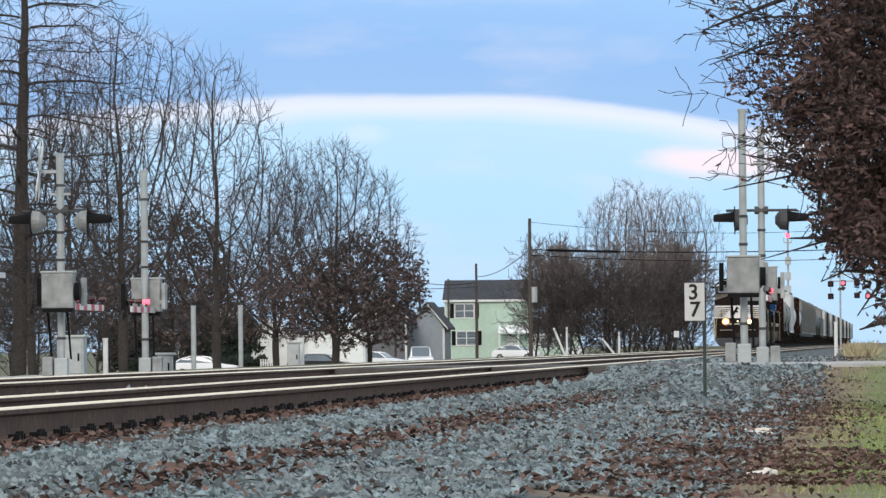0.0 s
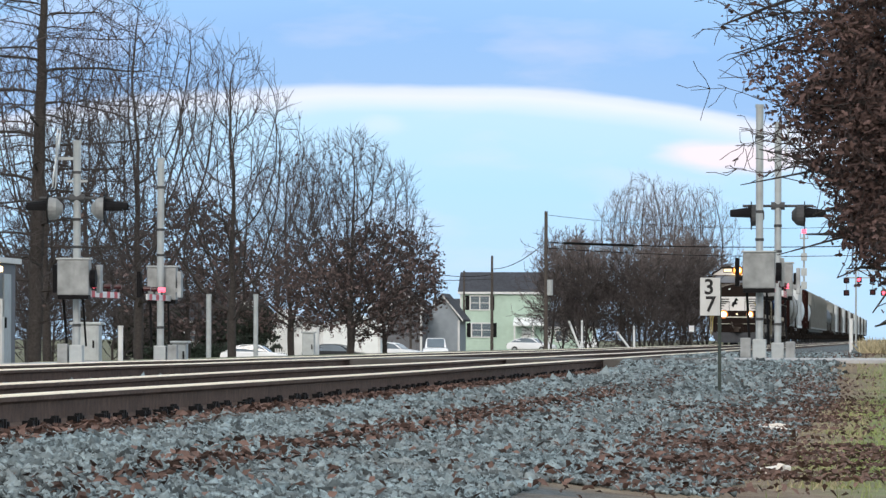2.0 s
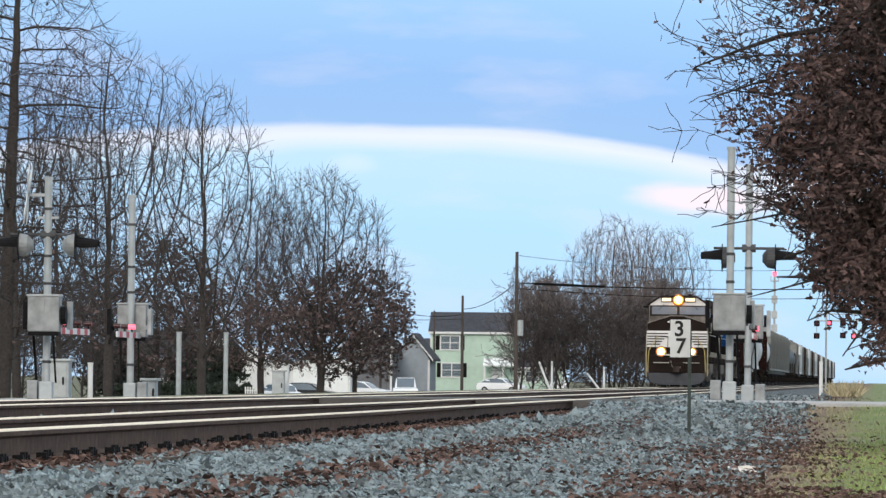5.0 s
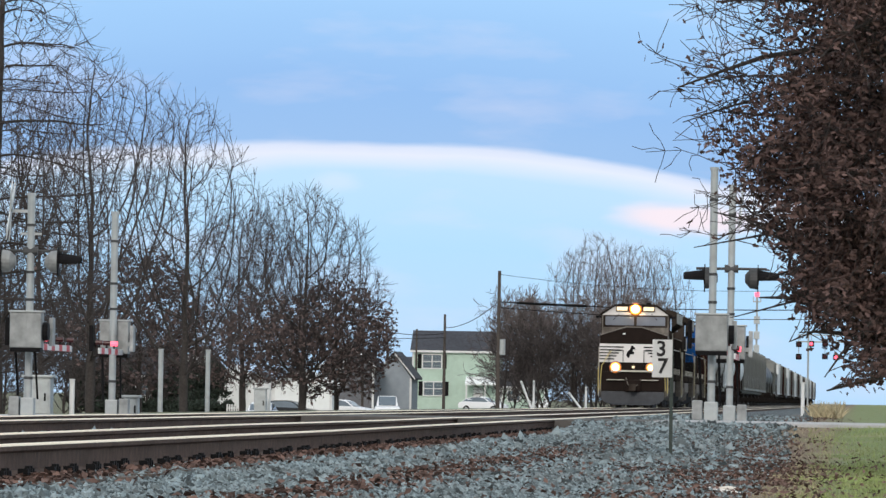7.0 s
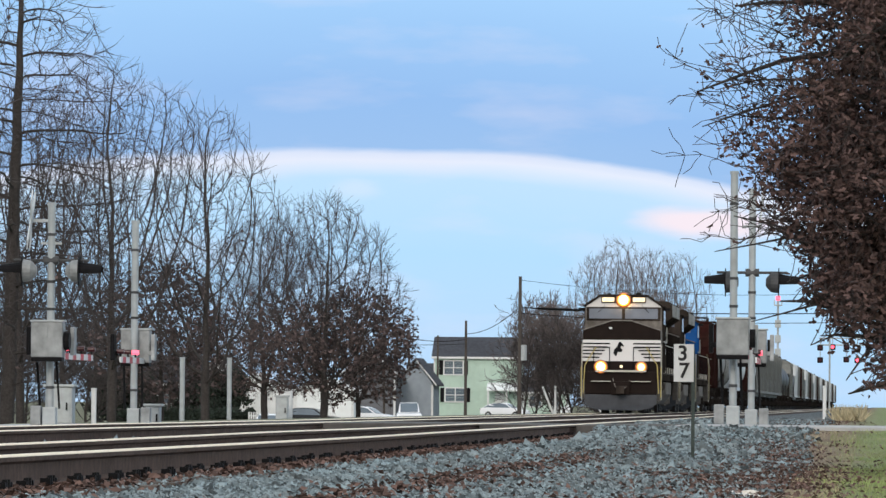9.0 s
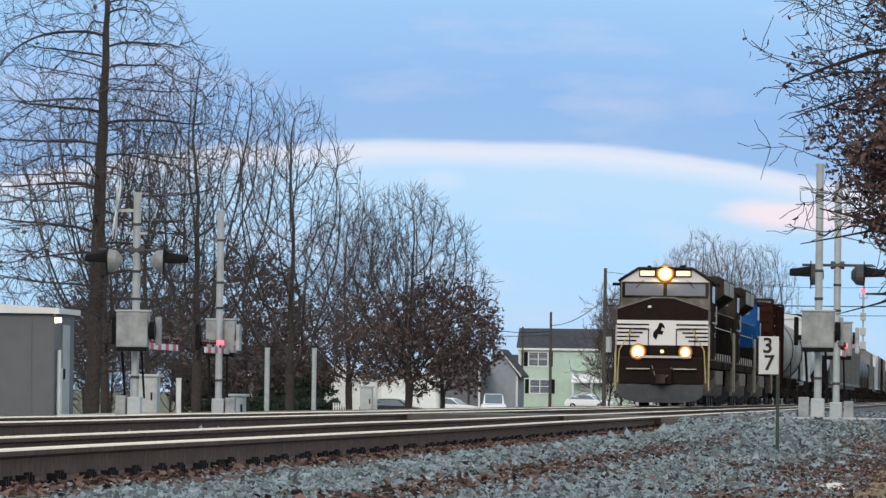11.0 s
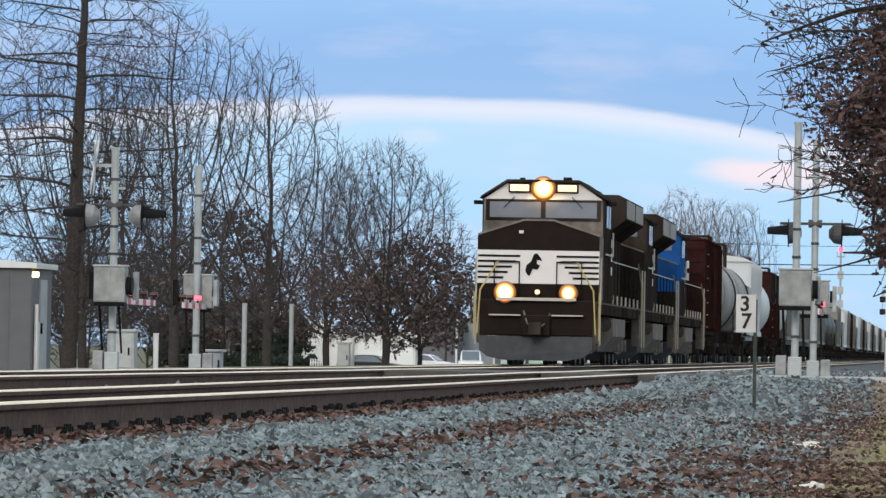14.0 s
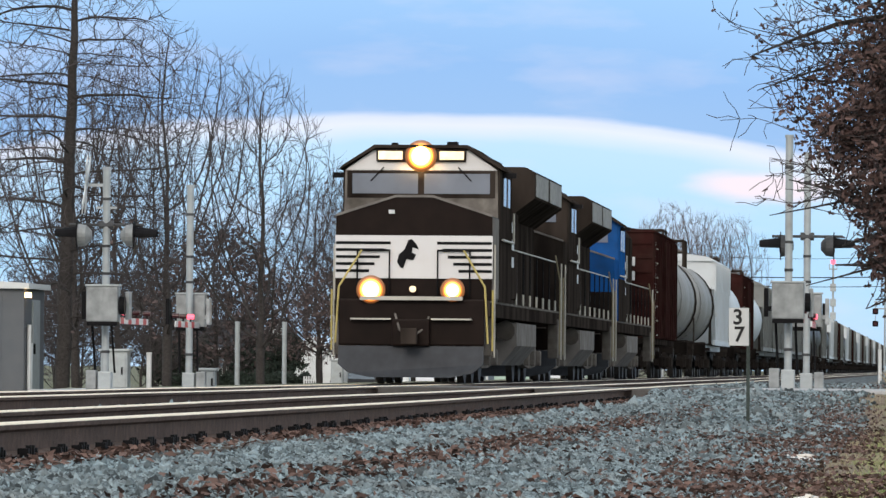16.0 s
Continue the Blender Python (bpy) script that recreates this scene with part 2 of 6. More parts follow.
def build_ground_material():
    m = M_GROUND
    m.use_nodes = True
    nt = m.node_tree
    n, l = nt.nodes, nt.links
    b = n["Principled BSDF"]
    b.inputs["Roughness"].default_value = 0.95
    tc = n.new("ShaderNodeTexCoord")
    sep = n.new("ShaderNodeSeparateXYZ")
    l.new(tc.outputs["Object"], sep.inputs[0])

    def nz(s, d=6):
        t = n.new("ShaderNodeTexNoise")
        t.inputs["Scale"].default_value, t.inputs["Detail"].default_value = s, d
        l.new(tc.outputs["Object"], t.inputs["Vector"])
        return t.outputs[0]

    def ramp(sock, *stops):
        r = n.new("ShaderNodeValToRGB")
        while len(r.color_ramp.elements) < len(stops):
            r.color_ramp.elements.new(0.5)
        for e, (p, c) in zip(r.color_ramp.elements, stops):
            e.position, e.color = p, (*c, 1)
        l.new(sock, r.inputs[0])
        return r.outputs[0]

    def mix(f, a, c):
        x = n.new("ShaderNodeMixRGB")
        l.new(f, x.inputs[0])
        l.new(a, x.inputs[1])
        l.new(c, x.inputs[2])
        return x.outputs[0]

    def edge(sock, wobble, a, c):
        ad = n.new("ShaderNodeMath")
        ad.operation = "MULTIPLY_ADD"
        l.new(wobble, ad.inputs[0])
        ad.inputs[1].default_value = 2.2
        l.new(sock, ad.inputs[2])
        r = n.new("ShaderNodeMapRange")
        r.inputs[1].default_value, r.inputs[2].default_value = a, c
        l.new(ad.outputs[0], r.inputs[0])
        return r.outputs[0]

    vor = n.new("ShaderNodeTexVoronoi")
    vor.inputs["Scale"].default_value = 17
    l.new(tc.outputs["Object"], vor.inputs["Vector"])
    # darkened below the loose stones to paint the shadow in their gaps
    shaded_stone = ramp(vor.outputs["Color"], (0.0, (0.022, 0.028, 0.031)), (0.5, (0.05, 0.063, 0.07)), (1.0, (0.12, 0.14, 0.15)))
    soil = ramp(nz(3.0), (0.3, (0.10, 0.065, 0.045)), (0.7, (0.22, 0.17, 0.11)))
    grass = ramp(nz(0.9), (0.30, (0.26, 0.23, 0.13)), (0.45, (0.15, 0.18, 0.07)), (0.75, (0.11, 0.165, 0.05)))
    far = ramp(nz(0.2), (0.3, (0.10, 0.095, 0.065)), (0.7, (0.13, 0.14, 0.075)))
    col = mix(edge(sep.outputs[0], nz(0.8), -0.95, -0.30), shaded_stone, soil)
    col = mix(edge(sep.outputs[0], nz(0.7), 0.20, 1.10), col, grass)
    neg = n.new("ShaderNodeMath")
    neg.operation = "MULTIPLY"
    neg.inputs[1].default_value = -1
    l.new(sep.outputs[0], neg.inputs[0])
    col = mix(edge(neg.outputs[0], nz(0.5), 13.9, 15.9), col, far)
    l.new(col, b.inputs["Base Color"])
    bp = n.new("ShaderNodeBump")
    bp.inputs["Strength"].default_value, bp.inputs["Distance"].default_value = 0.8, 0.04
    l.new(vor.outputs["Distance"], bp.inputs["Height"])
    l.new(bp.outputs[0], b.inputs["Normal"])


build_ground_material()


def build_ground():
    xs = [-3000, -1200, -500, -250, -140, -90] + list(np.arange(-60, -20, 2.0)) + list(np.arange(-20, 6, 0.25)) + list(np.arange(6, 30, 3.0)) + [40, 60, 100, 200, 500, 1200, 3000]
    ys = [-300, -100, -40, -10, 0, 5, 10, 15] + list(np.arange(18, 112, 0.7)) + list(np.arange(112, 460, 8)) + list(np.arange(460, 800, 30)) + [900, 1100, 1500, 2200, 3200, 4600]
    verts = [(x, y, ground_z(x, y) + (0.03 * noise.noise((x * 0.9, y * 0.5, 0)) if -20 < x < 6 and 18 < y < 112 and not (-12.2 < x < -4) else 0)) for y in ys for x in xs]
    k = len(xs)
    faces = [(j * k + i, j * k + i + 1, (j + 1) * k + i + 1, (j + 1) * k + i) for j in range(len(ys) - 1) for i in range(k - 1)]
    tagged(raw("ground", verts, faces, M_GROUND, smooth=True), "grey ballast bank running into patchy winter grass", "ground", kind="structure")


build_ground()

# ---- tracks ----


def build_track(name, cx, label):
    tr = tagged(new(name), label, "railway track", kind="structure")
    head = ((-0.020, 0.0), (0.020, 0.0), (0.032, -0.005), (0.037, -0.014), (-0.037, -0.014), (-0.032, -0.005))
    body = ((-0.037, -0.0142), (0.037, -0.0142), (0.036, -0.04), (0.010, -0.055), (0.009, -0.155), (0.07, -0.174), (0.07, -0.185), (-0.07, -0.185), (-0.07, -0.174), (-0.009, -0.155), (-0.010, -0.055), (-0.036, -0.04))
    for s in (-1, 1):
        ys = list(np.arange(18, 110, 3.0)) + list(np.arange(112, 300, 15)) + list(np.arange(320, 1700, 80))
        x = cx + s * 0.7545
        for nm, prof, mt in (("rail_head", head, M_STEEL), ("rail", body, M_RUST)):
            verts, faces, k = [], [], len(prof)
            for y in ys:
                dz = 0.012 * noise.noise((cx, y * 0.07, s)) if y < 300 else 0
                dx = 0.012 * noise.noise((cx + 9, y * 0.05, s)) if y < 300 else 0
                verts += [(x + dx + a, y, dz + c) for a, c in prof]
            for j in range(len(ys) - 1):
                faces += [(j * k + i, j * k + (i + 1) % k, (j + 1) * k + (i + 1) % k, (j + 1) * k + i) for i in range(k)]
            raw(nm, verts, faces, mt, tr)
    return tr


TRACK_NEAR = build_track("track_1", TRACKS[0], "near track with polished rail heads on timber ties")
TRACK_FAR = build_track("track_2", TRACKS[1], "second track with rusty rails, under the train")

# ---- crossing road ----


def build_road():
    road = tagged(new("road"), "asphalt road over the level crossing, pale and worn", "road", kind="structure")
    spans = ((-3.3, 9.0), (-4.80, -3.3), (-8.86, -6.56), (-14.5, -10.62))
    for a, b in spans:
        bm = bmesh.new()
        box(bm, (a + b) / 2, (ROAD_Y0 + ROAD_Y1) / 2, -0.09 if a > -14 else -0.18, b - a, ROAD_Y1 - ROAD_Y0, 0.17, 0.02)
        part("road_slab", bm, M_RUBBER if -9 < a < -4 else M_ASPHALT, road)
    for c in TRACKS:
        bm = bmesh.new()
        box(bm, c, (ROAD_Y0 + ROAD_Y1) / 2, -0.095, 1.34, ROAD_Y1 - ROAD_Y0, 0.17, 0.015)
        part("crossing_panel", bm, M_RUBBER, road, "dark rubber and timber crossing panel")


build_road()

# ---- crossing signals ----
M_REDBAND = mat("red_reflective_band", (0.42, 0.05, 0.06), 0.5, 0, 4, 0.2)



def build_mast(name, x, y, z, top, flash, arm, base_side, label):
    """arm: length of the lowered gate along y (its sign gives the way); flash: whether it carries a pair of lamps."""
    g = thing(name, x, y, z, 0, label, "crossing signal", "gate masts at the level crossing")
    part("mast", rods(((0, 0, 0.0), (0, 0, top), 0.062), seg=14), M_GALV, g)
    for bz in (0.62, 1.9, 2.35, top - 0.5):
        part("mast_clamp", rods(((0, 0, bz), (0, 0, bz + 0.045), 0.072), seg=14), M_DULL, g)
    part("mast_cap", rods(((0, 0, top), (0, 0, top + 0.05), 0.075)), M_GALV, g)
    bm = boxes((0, 0, 0.16, 0.22, 0.24, 0.32), bevel=0.02)
    part("base_casting", bm, M_GALV, g)
    bm = boxes((base_side * 0.22, 0, 0.18, 0.17, 0.24, 0.32), bevel=0.02)
    part("junction_box", bm, M_CASE, g, "weathered junction box at the foot")
    s = 1 if arm > 0 else -1
    my = -0.30 * s
    bm = boxes((0, my, 1.42, 0.52, 0.34, 0.58), bevel=0.025)
    box(bm, 0, my - 0.175 * 1, 1.55, 0.035, 0.02, 0.18, 0.004)
    part("gate_mechanism", bm, M_CASE, g, "weathered grey gate mechanism case")
    part("case_lid", boxes((0, my, 1.725, 0.56, 0.38, 0.03), bevel=0.008), M_GALV, g)
    part("motor_housing", rods(((0.27, my, 1.40), (0.36, my, 1.40), 0.15), seg=16), M_BLACK, g)
    part("mechanism_base", boxes((0, my, 1.10, 0.50, 0.34, 0.07), bevel=0.01), M_BLACK, g)
    for q in (-1, 1):
        part("counterweight", boxes((q * 0.36, -my * 0.4, 1.40, 0.07, 0.30, 0.46), (q * 0.31, 0, 1.30, 0.10, 0.08, 0.08), bevel=0.012), M_CASE if q > 0 else M_BLACK, g)
    # conduit
    part("conduit", rods(((-0.16, 0.0, 0.3), (-0.2, my * 0.5, 1.08), 0.022), ((0.15, 0.05, 0.3), (0.12, my * 0.5, 1.08), 0.018), seg=8), M_BLACK, g)
    # lowered gate: the arm with stripes and three lamps
    L = abs(arm)
    k = int(L / 0.8)
    gate = part("gate_arm", boxes((0.15, s * (0.1 + L / 2), 1.16, 0.03, L + 0.5, 0.10), bevel=0.004), M_WHITE, g, "lowered gate arm with white and red bands")
    for i in range(k):
        part("red_band", boxes((0.15, s * (0.35 + (i + 0.5) * L / k), 1.16, 0.036, 0.4, 0.104)), M_REDBAND, gate)
    for i, f in enumerate((0.25, 0.62, 0.98)):
        part("gate_lamp", rods(((0.09, s * (0.35 + f * L), 1.30), (0.21, s * (0.35 + f * L), 1.30), 0.042), seg=12), M_RED_ON if i == 0 else M_RED_OFF, gate)
        part("lamp_bracket", boxes((0.15, s * (0.35 + f * L), 1.235, 0.03, 0.03, 0.10)), M_BLACK, gate)
    if flash:
        part("lamp_arm", rods(((-0.62, 0, 2.72), (0.62, 0, 2.72), 0.024), ((-0.12, 0, 2.72), (0.12, 0, 2.72), 0.07), seg=10), M_DULL, g)
        for q in (-1, 1):
            bm = bmesh.new()
            rod(bm, (q * 0.24, 0, 2.55), (q * 0.33, 0, 2.55), 0.07, 0.17, 18)
            rod(bm, (q * 0.33, 0, 2.55), (q * 0.46, 0, 2.55), 0.17, 0.19, 18)
            lampb = part("flasher_housing", bm, M_DULL if x > -8 else M_CASE, g)
            bm = bmesh.new()
            rod(bm, (q * 0.46, 0, 2.55), (q * 0.475, 0, 2.55), 0.25, 0.25, 20)
            part("flasher_background", bm, M_BLACK, lampb)
            bm = bmesh.new()
            rod(bm, (q * 0.475, 0, 2.55), (q * 0.485, 0, 2.55), 0.11, 0.11, 16)
            part("flasher_lens", bm, M_RED_OFF, lampb)
            # hood: half a tapered tube
            verts, faces = [], []
            for d, r in ((0.475, 0.15), (0.84, 0.10)):
                for i in range(9):
                    a = math.pi * (i / 8) * 1.15 - 0.075 * math.pi
                    for rr in (r, r - 0.008):
                        verts.append((q * d, math.cos(a) * rr, 2.55 + math.sin(a) * rr))
            for i in range(8):
                for o in (0, 1):
                    faces.append((i * 2 + o, i * 2 + 2 + o, 18 + i * 2 + 2 + o, 18 + i * 2 + o))
            raw("flasher_hood", verts, faces, M_BLACK, lampb)
        # crossbuck seen nearly edge-on
        side = -0.34 if x < -8 else 0.16
        for a in (45, -45):
            bm = bmesh.new()
            box(bm, side, 0, top - 0.25, 0.015, 1.15, 0.22, 0, (a, 5, 4))
            part("crossbuck_board", bm, M_WHITE, g)
        part("crossbuck_clamp", boxes((side / 2, 0, top - 0.25, abs(side) + 0.06, 0.05, 0.05)), M_GALV, g)
        part("mast_bracket", boxes((0.0, 0, top - 0.62, 0.34, 0.05, 0.04)), M_GALV, g)
    return g


build_mast("crossing_gate_mast", -13.52, 101.0, -0.12, 3.62, True, 3.9, -1, "silver gate mast with hooded flashers and lowered gate beyond both tracks")
build_mast("crossing_gate_mast", -13.15, 109.4, -0.14, 3.60, False, -2.9, 1, "silver gate mast with lowered gate across the road")
build_mast("crossing_gate_mast", -2.34, 100.2, 0.0, 4.05, False, 4.0, -1, "silver gate mast beside the near track, gate lowered")
build_mast("crossing_gate_mast", -2.23, 109.3, -0.06, 4.15, True, -3.2, 1, "silver gate mast with hooded flashers behind its twin")

# ---- milepost ----


def text_part(name, body, size, m, material, parent, depth=0.002):
    cu = bpy.data.curves.new(name, "FONT")
    cu.body, cu.size, cu.extrude, cu.align_x, cu.align_y = body, size, depth, "CENTER", "CENTER"
    cu.offset = size * 0.02
    tmp = new("tmp", cu)
    me = bpy.data.meshes.new_from_object(tmp.evaluated_get(bpy.context.evaluated_depsgraph_get()))
    bpy.data.objects.remove(tmp)
    me.materials.clear()
    me.materials.append(material)
    ob = new(name, me)
    ob.parent, ob.matrix_basis = parent, m
    return ob


def build_milepost():
    z = ground_z(-2.35, 79)
    g = thing("milepost_sign", -2.35, 79, z, 0, "white milepost board with black 37 on a steel post", "sign")
    part("post", boxes((0, 0, 0.5, 0.045, 0.03, 1.9), (0.0, 0.012, 0.5, 0.012, 0.035, 1.9), bevel=0.003), mat("dark_green_post", (0.05, 0.065, 0.06), 0.7, 0.2, 8, 0.3), g, "dark steel post")
    part("board", boxes((-0.12, -0.03, 1.27, 0.255, 0.012, 0.48), bevel=0.004), M_WHITE, g)
    ink = mat("black_numeral", (0.015, 0.015, 0.017), 0.6)
    text_part("numeral", "3", 0.27, pose(-0.135, -0.039, 1.385, 90, 0, 0), ink, g)
    text_part("numeral", "7", 0.27, pose(-0.115, -0.039, 1.165, 90, 0, 0), ink, g)


build_milepost()

# ---- train ----
M_TBLACK = mat("sooty_black_paint", (0.019, 0.0148, 0.013), 0.8, 0, 3, 0.35, dirt=(0.095, 0.078, 0.066), dscale=1.3, damt=0.5, spec=0.0, stretch=(1, 1, 0.35))
# black nose paint, browned to stand in for the lamps' warm glow
M_CABBROWN = mat("glow_browned_black_nose", (0.011, 0.0065, 0.0052), 0.5, 0, 3, 0.3, spec=0.08)
M_NWHITE = mat("white_nose_paint", (0.68, 0.67, 0.67), 0.45, 0, 4, 0.1, dirt=(0.3, 0.27, 0.24), dscale=4, damt=0.3)
M_TGREY = mat("grey_road_grime", (0.17, 0.155, 0.14), 0.8, 0.0, 4, 0.4, dirt=(0.06, 0.05, 0.042), dscale=2.2, damt=0.7, spec=0.0)
M_SCREEN = mat("dusty_radiator_screen", (0.26, 0.25, 0.24), 0.7, 0.1, 9, 0.3)
M_SIDEGREY = mat("dusty_cab_side", (0.22, 0.205, 0.19), 0.7, 0, 3, 0.2, dirt=(0.06, 0.05, 0.045), dscale=2, damt=0.5, spec=0.0)
M_PLOW = mat("plow_grey", (0.036, 0.039, 0.045), 0.6, 0.2, 4, 0.25)
M_BLUE = mat("blue_cab_paint", (0.014, 0.09, 0.29), 0.6, 0, 3, 0.15, dirt=(0.03, 0.04, 0.06), dscale=2, damt=0.4, spec=0.0)
M_HOLD = mat("pale_handrail", (0.45, 0.43, 0.38), 0.5, 0, 6, 0.1)
M_CREAM = mat("grimy_cream_rail", (0.24, 0.205, 0.13), 0.6, 0, 6, 0.2)
M_YEL = mat("yellow_handrail", (0.42, 0.34, 0.12), 0.5, 0, 6, 0.1)


def lamp_material(name, radius, power):
    """A lit lamp: white-hot middle, orange glare painted out to the rim."""
    m = bpy.data.materials.new(name)
    m.use_nodes = True
    n, l = m.node_tree.nodes, m.node_tree.links
    b = n["Principled BSDF"]
    tc = n.new("ShaderNodeTexCoord")
    ln = n.new("ShaderNodeVectorMath")
    ln.operation = "LENGTH"
    l.new(tc.outputs["Object"], ln.inputs[0])
    mr = n.new("ShaderNodeMapRange")
    mr.inputs[1].default_value, mr.inputs[2].default_value = 0.0, radius
    l.new(ln.outputs["Value"], mr.inputs[0])
    cr = n.new("ShaderNodeValToRGB")
    cr.color_ramp.elements.new(0.5)
    cr.color_ramp.elements.new(0.5)
    for e, (p, c) in zip(cr.color_ramp.elements, ((0.0, (1, 0.84, 0.56)), (0.38, (1, 0.62, 0.22)), (0.6, (1, 0.32, 0.04)), (1.0, (1, 0.2, 0.01)))):
        e.position, e.color = p, (*c, 1)
    l.new(mr.outputs[0], cr.inputs[0])
    # emission falls off quickly towards the rim, as glare around a lamp does
    rim = n.new("ShaderNodeMath")
    rim.operation = "SUBTRACT"
    rim.inputs[0].default_value = 1.0
    l.new(mr.outputs[0], rim.inputs[1])
    fall = n.new("ShaderNodeMath")
    fall.operation = "POWER"
    fall.inputs[1].default_value = 4.0
    l.new(rim.outputs[0], fall.inputs[0])
    st = n.new("ShaderNodeMath")
    st.operation = "MULTIPLY_ADD"
    st.inputs[1].default_value, st.inputs[2].default_value = power, 0.05
    l.new(fall.outputs[0], st.inputs[0])
    b.inputs["Base Color"].default_value, b.inputs["Roughness"].default_value = (0.22, 0.09, 0.03, 1), 0.4
    l.new(cr.outputs[0], b.inputs["Emission Color"])
    l.new(st.outputs[0], b.inputs["Emission Strength"])
    return m


def lamp_disc(name, x, y, z, radius, power, parent, label):
    """A shallow domed lens facing -y, centred on the lamp, oversized for painted glare."""
    verts, faces = [(0, -0.05, 0)], []
    for k in range(1, 6):
        q = k / 5
        verts += [(math.cos(a) * radius * q, -0.05 * (1 - q * q), math.sin(a) * radius * q) for a in [2 * math.pi * i / 28 for i in range(28)]]
    for i in range(28):
        faces.append((0, 1 + i, 1 + (i + 1) % 28))
        for k in range(4):
            a, c = 1 + k * 28, 1 + (k + 1) * 28
            faces.append((a + i, c + i, c + (i + 1) % 28, a + (i + 1) % 28))
    ob = raw(name, verts, faces, lamp_material("lit_" + name, radius, power), parent, label, True)
    ob.matrix_basis = pose(x, y, z)
    return ob


M_BOARD = mat("lit_number_board", (0.9, 0.8, 0.6), 0.5, emit=(1.0, 0.70, 0.34), power=0.62)
M_CABGLASS = mat("cab_glass", (0.15, 0.17, 0.21), 0.12, 0, 1, 0.2, spec=0.5)
M_WHEEL = mat("wheel_steel", (0.05, 0.045, 0.042), 0.6, 0.5, 6, 0.3)
M_BOX = mat("oxide_brown_car", (0.028, 0.010, 0.009), 0.75, 0, 2, 0.3, dirt=(0.06, 0.04, 0.033), dscale=1.5, damt=0.4, spec=0.0)
M_TANK = mat("dirty_white_tank", (0.29, 0.28, 0.265), 0.55, 0, 1.5, 0.15, dirt=(0.10, 0.085, 0.07), dscale=1.2, damt=0.75, stretch=(1, 2.2, 0.5))
M_TANKW = mat("white_tank", (0.58, 0.62, 0.65), 0.5, 0, 1.5, 0.1, dirt=(0.3, 0.28, 0.25), dscale=1.5, damt=0.4)
M_HOP = mat("grey_hopper", (0.20, 0.21, 0.205), 0.7, 0, 1.5, 0.2, dirt=(0.13, 0.12, 0.10), dscale=1.4, damt=0.6)
M_DARKCAR = mat("black_tank", (0.035, 0.036, 0.04), 0.5, 0, 2, 0.3)


def wheelset(parent, y, mesh_cache={}):
    for s in (-1, 1):
        if "w" not in mesh_cache:
            bm = bmesh.new()
            rod(bm, (-0.065, 0, 0.52), (0.065, 0, 0.52), 0.52, 0.52, 18)
            rod(bm, (0.06, 0, 0.52), (0.10, 0, 0.52), 0.16, 0.14, 12)
            ob = part("wheel", bm, M_WHEEL, parent)
            mesh_cache["w"] = ob.data
        else:
            ob = new("wheel", mesh_cache["w"])
            ob.parent = parent
        ob.matrix_basis = pose(s * 0.76, y, 0, 0, 0, 0 if s > 0 else 180)


def truck(parent, y, axles, pitch, tall=0.95):
    half = pitch * (axles - 1) / 2 + 0.55
    for i in range(axles):
        wheelset(parent, y + (i - (axles - 1) / 2) * pitch)
    for s in (-1, 1):
        prof = [(y - half, 0.62), (y - half, 0.42), (y - half + 0.5, 0.36), (y - 0.5, 0.30), (y + 0.5, 0.30), (y + half - 0.5, 0.36), (y + half, 0.42), (y + half, 0.62), (y + half - 0.5, 0.72), (y + 0.4, tall), (y - 0.4, tall), (y - half + 0.5, 0.72)]
        bm = prism_x(prof, s * 0.92, s * 1.06)
        for i in range(axles):
            box(bm, s * 1.1, y + (i - (axles - 1) / 2) * pitch, 0.52, 0.14, 0.34, 0.32, 0.03)
        part("truck_frame", bm, M_TGREY if axles == 3 else M_TBLACK, parent)


def handrail(parent, x, y0, y1, z0, z1, n, material):
    for i in range(n + 1):
        y = y0 + (y1 - y0) * i / n
        post = part("stanchion", rods(((x, y, z0), (x, y, z1), 0.017), seg=6), M_BLACK, parent)
        part("stanchion_foot", rods(((x, y, z0), (x, y, z0 + 0.22), 0.024), seg=6), M_HOLD, post)
    part("handrail", rods(((x, y0, z1), (x, y1, z1), 0.016), seg=6), material, parent)


def coupler(parent, y, s):
    part("coupler", boxes((0, y, 0.88, 0.16, 0.5, 0.18), (0, y + s * 0.3, 0.88, 0.3, 0.22, 0.3), bevel=0.02), M_TBLACK, parent)


